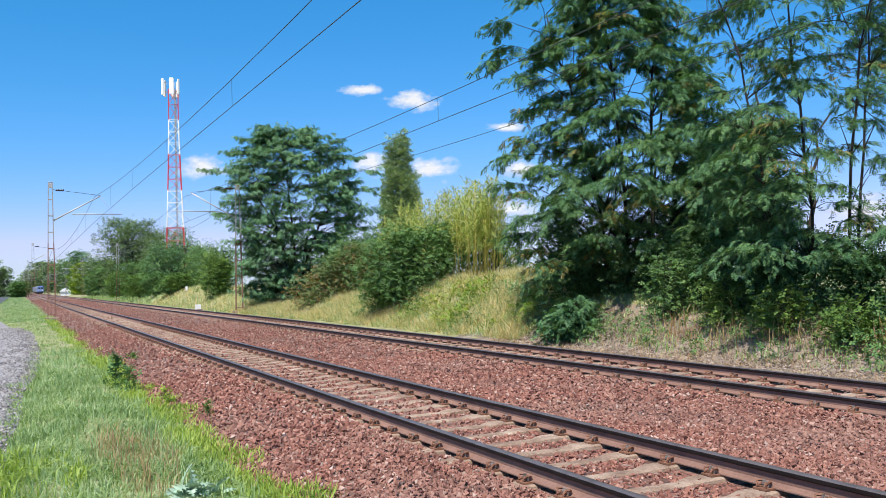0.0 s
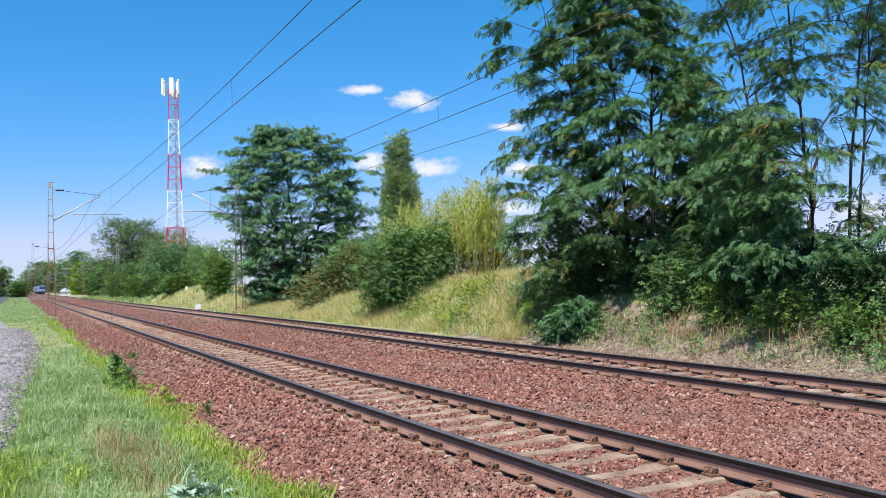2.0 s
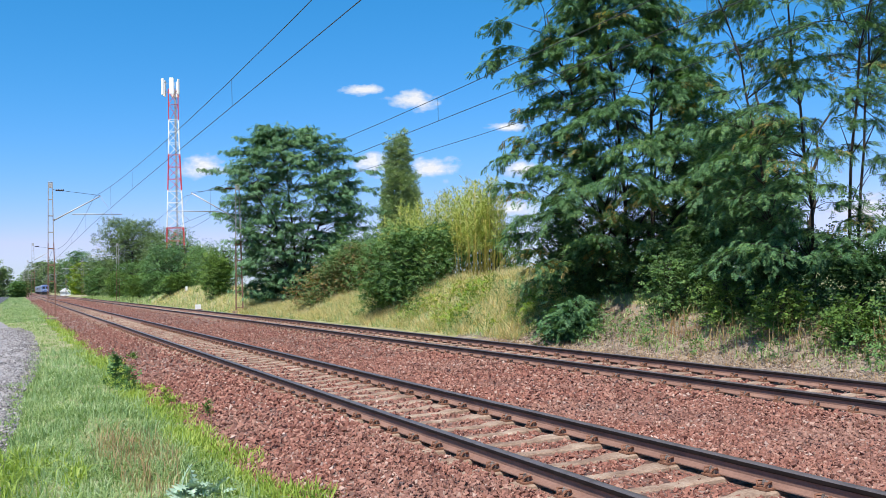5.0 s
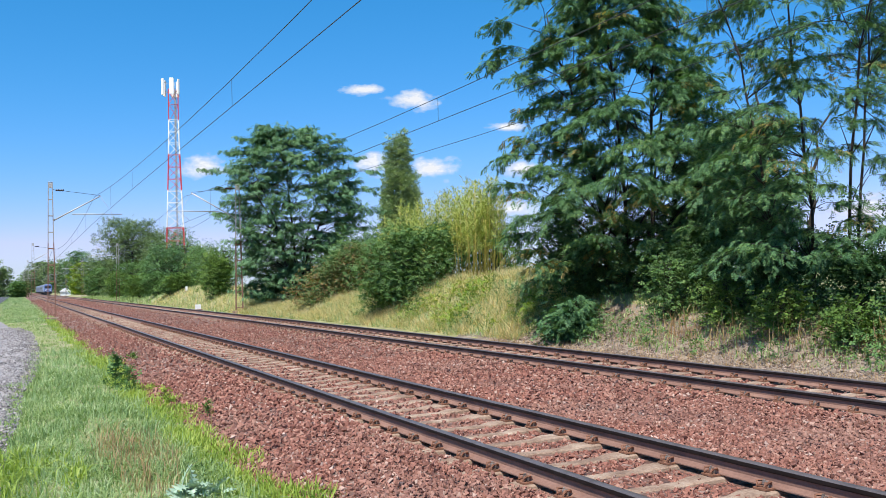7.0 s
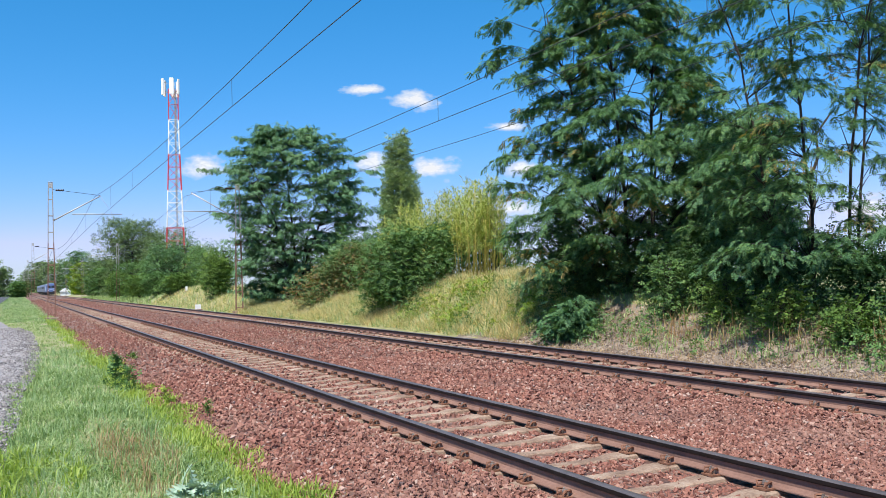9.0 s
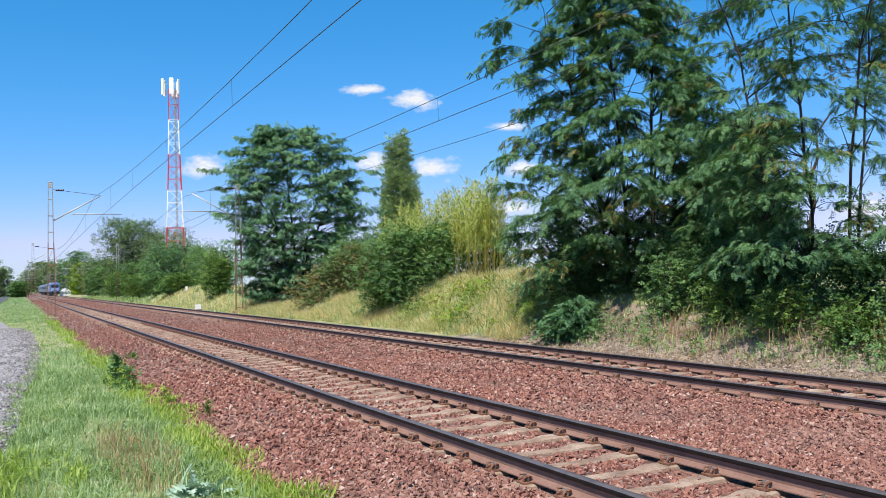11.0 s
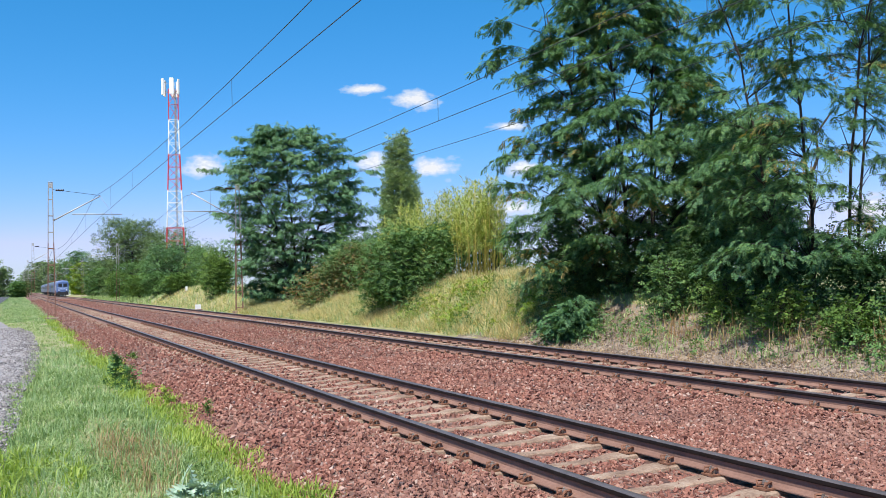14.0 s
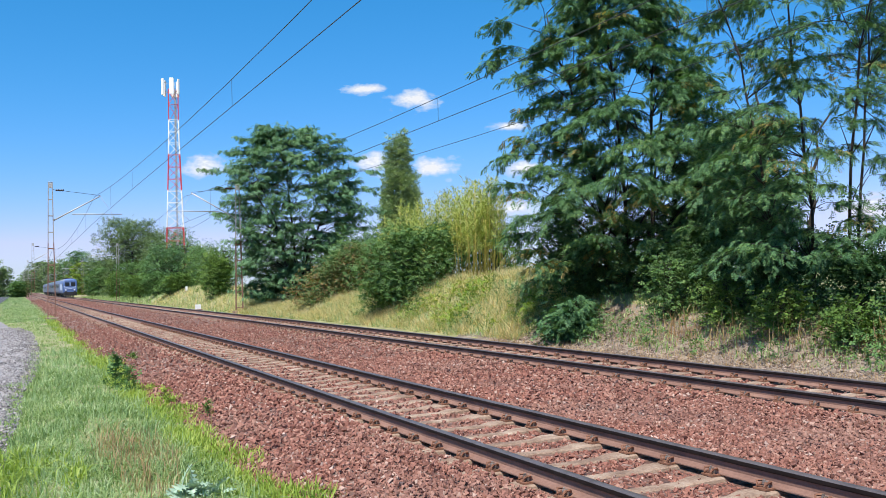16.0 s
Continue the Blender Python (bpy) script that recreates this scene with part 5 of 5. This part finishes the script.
def build_loco():
    """The blue engine; its front is at the origin, facing -Y."""
    root = tagged(new("locomotive"), "blue electric locomotive with pale front panel hauling coaches", "locomotive")
    L = 19.0
    rings = []
    for y, sc, zc in ((0.0, 0.93, 0.9), (0.12, 0.985, 0.95), (0.9, 1.0, 1.0), (L - 0.5, 1, 1), (L, 0.95, 0.97)):
        rings.append(((0, y + 0.0, 0), (sc, 0, 0), (0, 0, zc)))
    part("body", Shape().prism(BODY_P, rings).mesh("body"), M_BLUE, root, "glossy blue body shell")
    part("skirt", Shape().box((0, L / 2, 0.9), (2.5, L - 5, 0.5)).box((0, 0.35, 0.72), (2.6, 0.9, 0.75)).mesh("skirt", bevel=0.06), M_DARK, root, "dark underframe")
    part("windscreen", Shape().box((0, -0.015, 2.75), (1.95, 0.08, 0.8)).mesh("windscreen", bevel=0.03), M_GLASS, root, "dark windscreen")
    part("front_panel", Shape().box((0, -0.012, 1.92), (2.3, 0.06, 0.55)).mesh("front_panel", bevel=0.02), M_FRONT, root, "mid-blue front panel")
    part("front_stripe", Shape().bar((-1.2, -0.03, 2.3), (0, -0.03, 1.75), 0.09, 0.05).bar((1.2, -0.03, 2.3), (0, -0.03, 1.75), 0.09, 0.05).mesh("front_stripe"), M_SILVER, root, "pale V stripe")
    part("roof_light", Shape().box((0, 0.06, 3.45), (0.3, 0.1, 0.14)).mesh("roof_light", bevel=0.02), M_WHITE, root, "top headlight")
    part("wiper", Shape().bar((-0.5, -0.07, 2.45), (-0.2, -0.07, 3.0), 0.03).mesh("wiper"), M_DARK, root)
    part("pillar", Shape().box((0, -0.03, 2.75), (0.22, 0.1, 0.78)).mesh("pillar"), M_FRONT, root)
    for sx in (-0.85, 0.85):
        part("headlight", Shape().tube([(sx, 0.0, 1.55), (sx, -0.06, 1.55)], [0.16, 0.15], 12).mesh("headlight", True), M_WHITE, root, "round white headlight")
        part("buffer", Shape().tube([(sx, 0.1, 1.05), (sx, -0.4, 1.05), (sx, -0.46, 1.05)], [0.1, 0.1, 0.25], 12).mesh("buffer"), M_DARK, root)
    for sx in (-1, 1):
        part("side_stripe", Shape().box((sx * 1.425, 9.5, 2.2), (0.03, 9.0, 1.3)).mesh("side_stripe"), M_SILVER, root, "pale side panel")
        part("cab_window", Shape().box((sx * 1.42, 1.3, 2.75), (0.05, 0.9, 0.7)).mesh("cab_window"), M_GLASS, root)
    part("roof_panel", Shape().prism([(-1.29, 3.56), (-0.96, 3.88), (0, 3.98), (0.96, 3.88), (1.29, 3.56)], [((0, 0.95, 0), (1, 0, 0), (0, 0, 1)), ((0, L - 0.6, 0), (1, 0, 0), (0, 0, 1))]).mesh("roof_panel"), M_MASTGREY, root, "grey roof panels")
    roof = Shape().box((0, 5.0, 4.02), (1.5, 2.4, 0.18)).box((0, 12.0, 4.02), (1.6, 5.0, 0.22))
    part("roof_equipment", roof.mesh("roof_equipment"), M_DARK, root)
    pant = Shape().tube([(-0.5, 15.5, 4.1), (-0.5, 16.9, 4.9), (-0.5, 15.8, 5.65)], [0.04, 0.035, 0.03], 6).tube([(0.5, 15.5, 4.1), (0.5, 16.9, 4.9), (0.5, 15.8, 5.65)], [0.04, 0.035, 0.03], 6).tube([(-0.9, 15.8, 5.68), (0.9, 15.8, 5.68)], [0.03, 0.03], 6)
    part("pantograph", pant.mesh("pantograph"), M_MASTRUST, root, "raised pantograph")
    for y in (4.0, 15.0):
        bogie(root, y)
    return root


def build_coach():
    root = tagged(new("coach"), "grey-blue passenger coach with a dark window band", "railway coach", "coaches of the train")
    L = 24.4
    part("body", Shape().prism(BODY_P, [((0, y, 0), (sc, 0, 0), (0, 0, 1)) for y, sc in ((0, 0.96), (0.3, 1.0), (L - 0.3, 1.0), (L, 0.96))]).mesh("body"), M_BLUEGREY, root, "grey-blue body shell")
    for sx in (-1, 1):
        for k in range(10):
            part("window", Shape().box((sx * 1.415, 2.6 + 2.13 * k, 2.55), (0.04, 1.5, 0.85)).mesh("window"), M_GLASS, root)
        for y in (0.95, L - 0.95):
            part("door", Shape().box((sx * 1.42, y, 2.1), (0.04, 0.9, 2.0)).mesh("door"), M_BLUE, root, "blue coach door")
    part("underframe", Shape().box((0, L / 2, 0.85), (2.3, 12, 0.5)).mesh("underframe", bevel=0.05), M_DARK, root)
    part("gangway", Shape().box((0, -0.2, 2.3), (1.6, 0.4, 2.4)).mesh("gangway"), M_DARK, root)
    for y in (3.2, L - 3.2):
        bogie(root, y)
    return root


# ---- small things ----
def build_small():
    m = tagged(new("distance_marker"), "small white concrete marker block beside the far track", "marker")
    m.location = (12.75, 70.5, ground_z(12.75, 70.5) + 0.06)
    part("block", Shape().box((0, 0, 0.24), (0.4, 0.3, 0.42)).mesh("block", bevel=0.02), M_WHITE, m)
    part("plinth", Shape().box((0, 0, 0.0), (0.6, 0.5, 0.2)).mesh("plinth", bevel=0.02), M_SLEEPER, m)
    post = tagged(new("marker_post"), "short white marker post on the bank", "marker")
    post.location = (15.6, 92.3, ground_z(15.6, 92.3))
    part("post", Shape().box((0, 0, 0.27), (0.2, 0.12, 0.54)).mesh("post", bevel=0.02), M_WHITE, post)
    part("foot", Shape().box((0, 0, 0.0), (0.4, 0.3, 0.16)).mesh("foot", bevel=0.02), M_SLEEPER, post)
    hut = tagged(new("small_hut"), "small pale hut with a white roof among trees", "hut")
    hut.location = (13.7 + bend(310), 310, -1.5)
    part("wall", Shape().box((0, 0, 1.0), (3.2, 3, 2.2)).mesh("wall"), M_WHITE, hut)
    part("roof", Shape().prism([(-1.9, 2.1), (0, 3.3), (1.9, 2.1)], [((0, -1.8, 0), (1, 0, 0), (0, 0, 1)), ((0, 1.8, 0), (1, 0, 0), (0, 0, 1))]).mesh("roof"), M_WHITE, hut, "white roof")
    # thistle rosette and single weeds
    for k, (x, y, n, size, mat, leaf, tall, wide, label) in enumerate([
            (1.40, 8.35, 20, 0.23, M_THISTLE, JAGGED, 0.16, 0.05, "pale grey-green thistle rosette in the grass"), (1.62, 8.3, 9, 0.15, M_THISTLE, JAGGED, 0.12, 0.05, "small pale thistle beside a larger one"),
            (1.74, 18.2, 150, 0.15, M_BUSH, BROAD, 0.62, 0.11, "dark green bushy weed in the verge"), (1.9, 17.4, 90, 0.13, M_BUSH, BROAD, 0.45, 0.1, "dark green bushy weed in the verge"),
            (2.52, 13.3, 30, 0.1, M_MIDGREEN, BROAD, 0.24, 0.04, "small green weed growing from the ballast"), (2.75, 24.0, 22, 0.14, M_MIDGREEN, BROAD, 0.2, 0.07, "small weed growing from the ballast"), (2.35, 12.2, 8, 0.06, M_STRAW, BROAD, 0.4, 0.02, "thin dry brown stalk at the ballast edge"),
            (2.2, 15.2, 60, 0.1, M_YELLOWGREEN, BROAD, 0.3, 0.09, "lime green leafy weed at the ballast edge")]):
        rng = np.random.default_rng(90 + k)
        r = tagged(new("weed"), label, "weed")
        z = max(ground_z(x, y), bed_z(x, y) if x > 2.2 else -9)
        r.location = (x, y, z)
        u = rng.uniform(0.05, 1, n)
        P = np.stack([rng.normal(0, wide, n) * (1.2 - u), rng.normal(0, wide, n) * (1.2 - u), u * tall], -1)
        mats = turn_matrices(n, rng, rng.normal(0.35, 0.35, n))
        V, F = scatter(leaf[0], leaf[1], P, mats, size * rng.uniform(0.7, 1.2, n))
        part("leaves", np_mesh("leaves", V, F), mat, r)
        part("stem", Shape().tube([(0, 0, -0.05), (0.01, 0.01, tall)], [0.01, 0.005], 5).mesh("stem"), mat, r)


# ---- clouds ----
def cloud_material():
    m, nt, b = material("cloud_vapour", 1.0)
    tc = nt.nodes.new("ShaderNodeTexCoord")
    info = nt.nodes.new("ShaderNodeObjectInfo")
    mp = nt.nodes.new("ShaderNodeVectorMath")
    mp.operation = "ADD"
    nt.links.new(tc.outputs["Object"], mp.inputs[0])
    nt.links.new(info.outputs["Location"], mp.inputs[1])
    sc = nt.nodes.new("ShaderNodeMapping")
    sc.inputs["Scale"].default_value = (0.016, 0.03, 0.02)
    nt.links.new(mp.outputs[0], sc.inputs["Vector"])
    n = tex_noise(nt, 1.0, 8, sc.outputs["Vector"], 0.6)
    ln = nt.nodes.new("ShaderNodeVectorMath")
    ln.operation = "LENGTH"
    norm = nt.nodes.new("ShaderNodeMapping")
    norm.inputs["Location"].default_value = (-1, -1, 0)
    norm.inputs["Scale"].default_value = (2, 2, 0)
    nt.links.new(tc.outputs["Generated"], norm.inputs["Vector"])
    nt.links.new(norm.outputs["Vector"], ln.inputs[0])
    d = nt.nodes.new("ShaderNodeMath")
    d.operation = "MULTIPLY_ADD"
    nt.links.new(n, d.inputs[0])
    d.inputs[1].default_value = 1.9
    inv = nt.nodes.new("ShaderNodeMath")
    inv.operation = "MULTIPLY"
    inv.inputs[1].default_value = -1.15
    nt.links.new(ln.outputs["Value"], inv.inputs[0])
    nt.links.new(inv.outputs[0], d.inputs[2])
    alpha = ramp(nt, d.outputs[0], [(0.14, (0, 0, 0)), (0.75, (1, 1, 1))])
    e = nt.nodes.new("ShaderNodeEmission")
    e.inputs["Color"].default_value, e.inputs["Strength"].default_value = (0.93, 0.95, 1.0, 1), 0.66
    tr = nt.nodes.new("ShaderNodeBsdfTransparent")
    mix = nt.nodes.new("ShaderNodeMixShader")
    nt.links.new(alpha, mix.inputs["Fac"])
    nt.links.new(tr.outputs[0], mix.inputs[1])
    nt.links.new(e.outputs[0], mix.inputs[2])
    nt.links.new(mix.outputs[0], nt.nodes["Material Output"].inputs["Surface"])
    return m


CLOUDS = []


def build_clouds():
    """Small fair-weather clouds, far behind everything."""
    mat = cloud_material()
    for x, y, z, w, h in CLOUD_ROWS:
        me = np_mesh("cloud", [(-w / 2, -h / 2, 0), (w / 2, -h / 2, 0), (w / 2, h / 2, 0), (-w / 2, h / 2, 0)], [(0, 1, 2, 3)])
        c = tagged(part("cloud", me, mat), "small white fair-weather cloud in the blue sky", "cloud", "clouds", "structure")
        c.matrix_world = look((x, y, z), EYE)
        c.visible_shadow = False
        CLOUDS.append(c)


def motions():
    heading = math.degrees(math.atan(0.005))
    offset = 0.0
    for ob, length in TRAIN:
        rows = []
        for k in range(9):
            t = 2.0 * k
            y = 489.0 - 17.65 * t + offset
            rows.append((t, pose(FAR + bend(y), y, -dip(y), -0.092, 0, -heading)))
        walk(ob, rows)
        offset += length
    for c in CLOUDS:
        m = c.matrix_world.copy()
        drift = Matrix.Translation((6.0, -2.8, 2.0))
        walk(c, [(0.0, m), (16.0, drift @ m)])


CLOUD_ROWS = [(851, 2293, 520, 161, 49), (984, 2246, 490, 200, 95), (1046, 2250, 306, 202, 96), (888, 2315, 319, 186, 93), (458, 2438, 312, 195, 93), (1211, 2149, 410, 154, 43), (1252, 2143, 299, 171, 78), (1242, 2162, 186, 202, 93), (1152, 2207, 226, 140, 55), (1931, 1581, 148, 226, 99)]
build_overhead()
build_tower()
build_small()
build_clouds()
build_vegetation()
build_bamboo()
build_grass()
build_gravel_stones()
build_toe_weeds()
LOCO = build_loco()
COACH = build_coach()
TRAIN = [(LOCO, 19.8)] + [(COACH if k == 0 else copy_thing(COACH, pose(0, 0, 0)), 25.2) for k in range(6)]
build_stones()
motions()
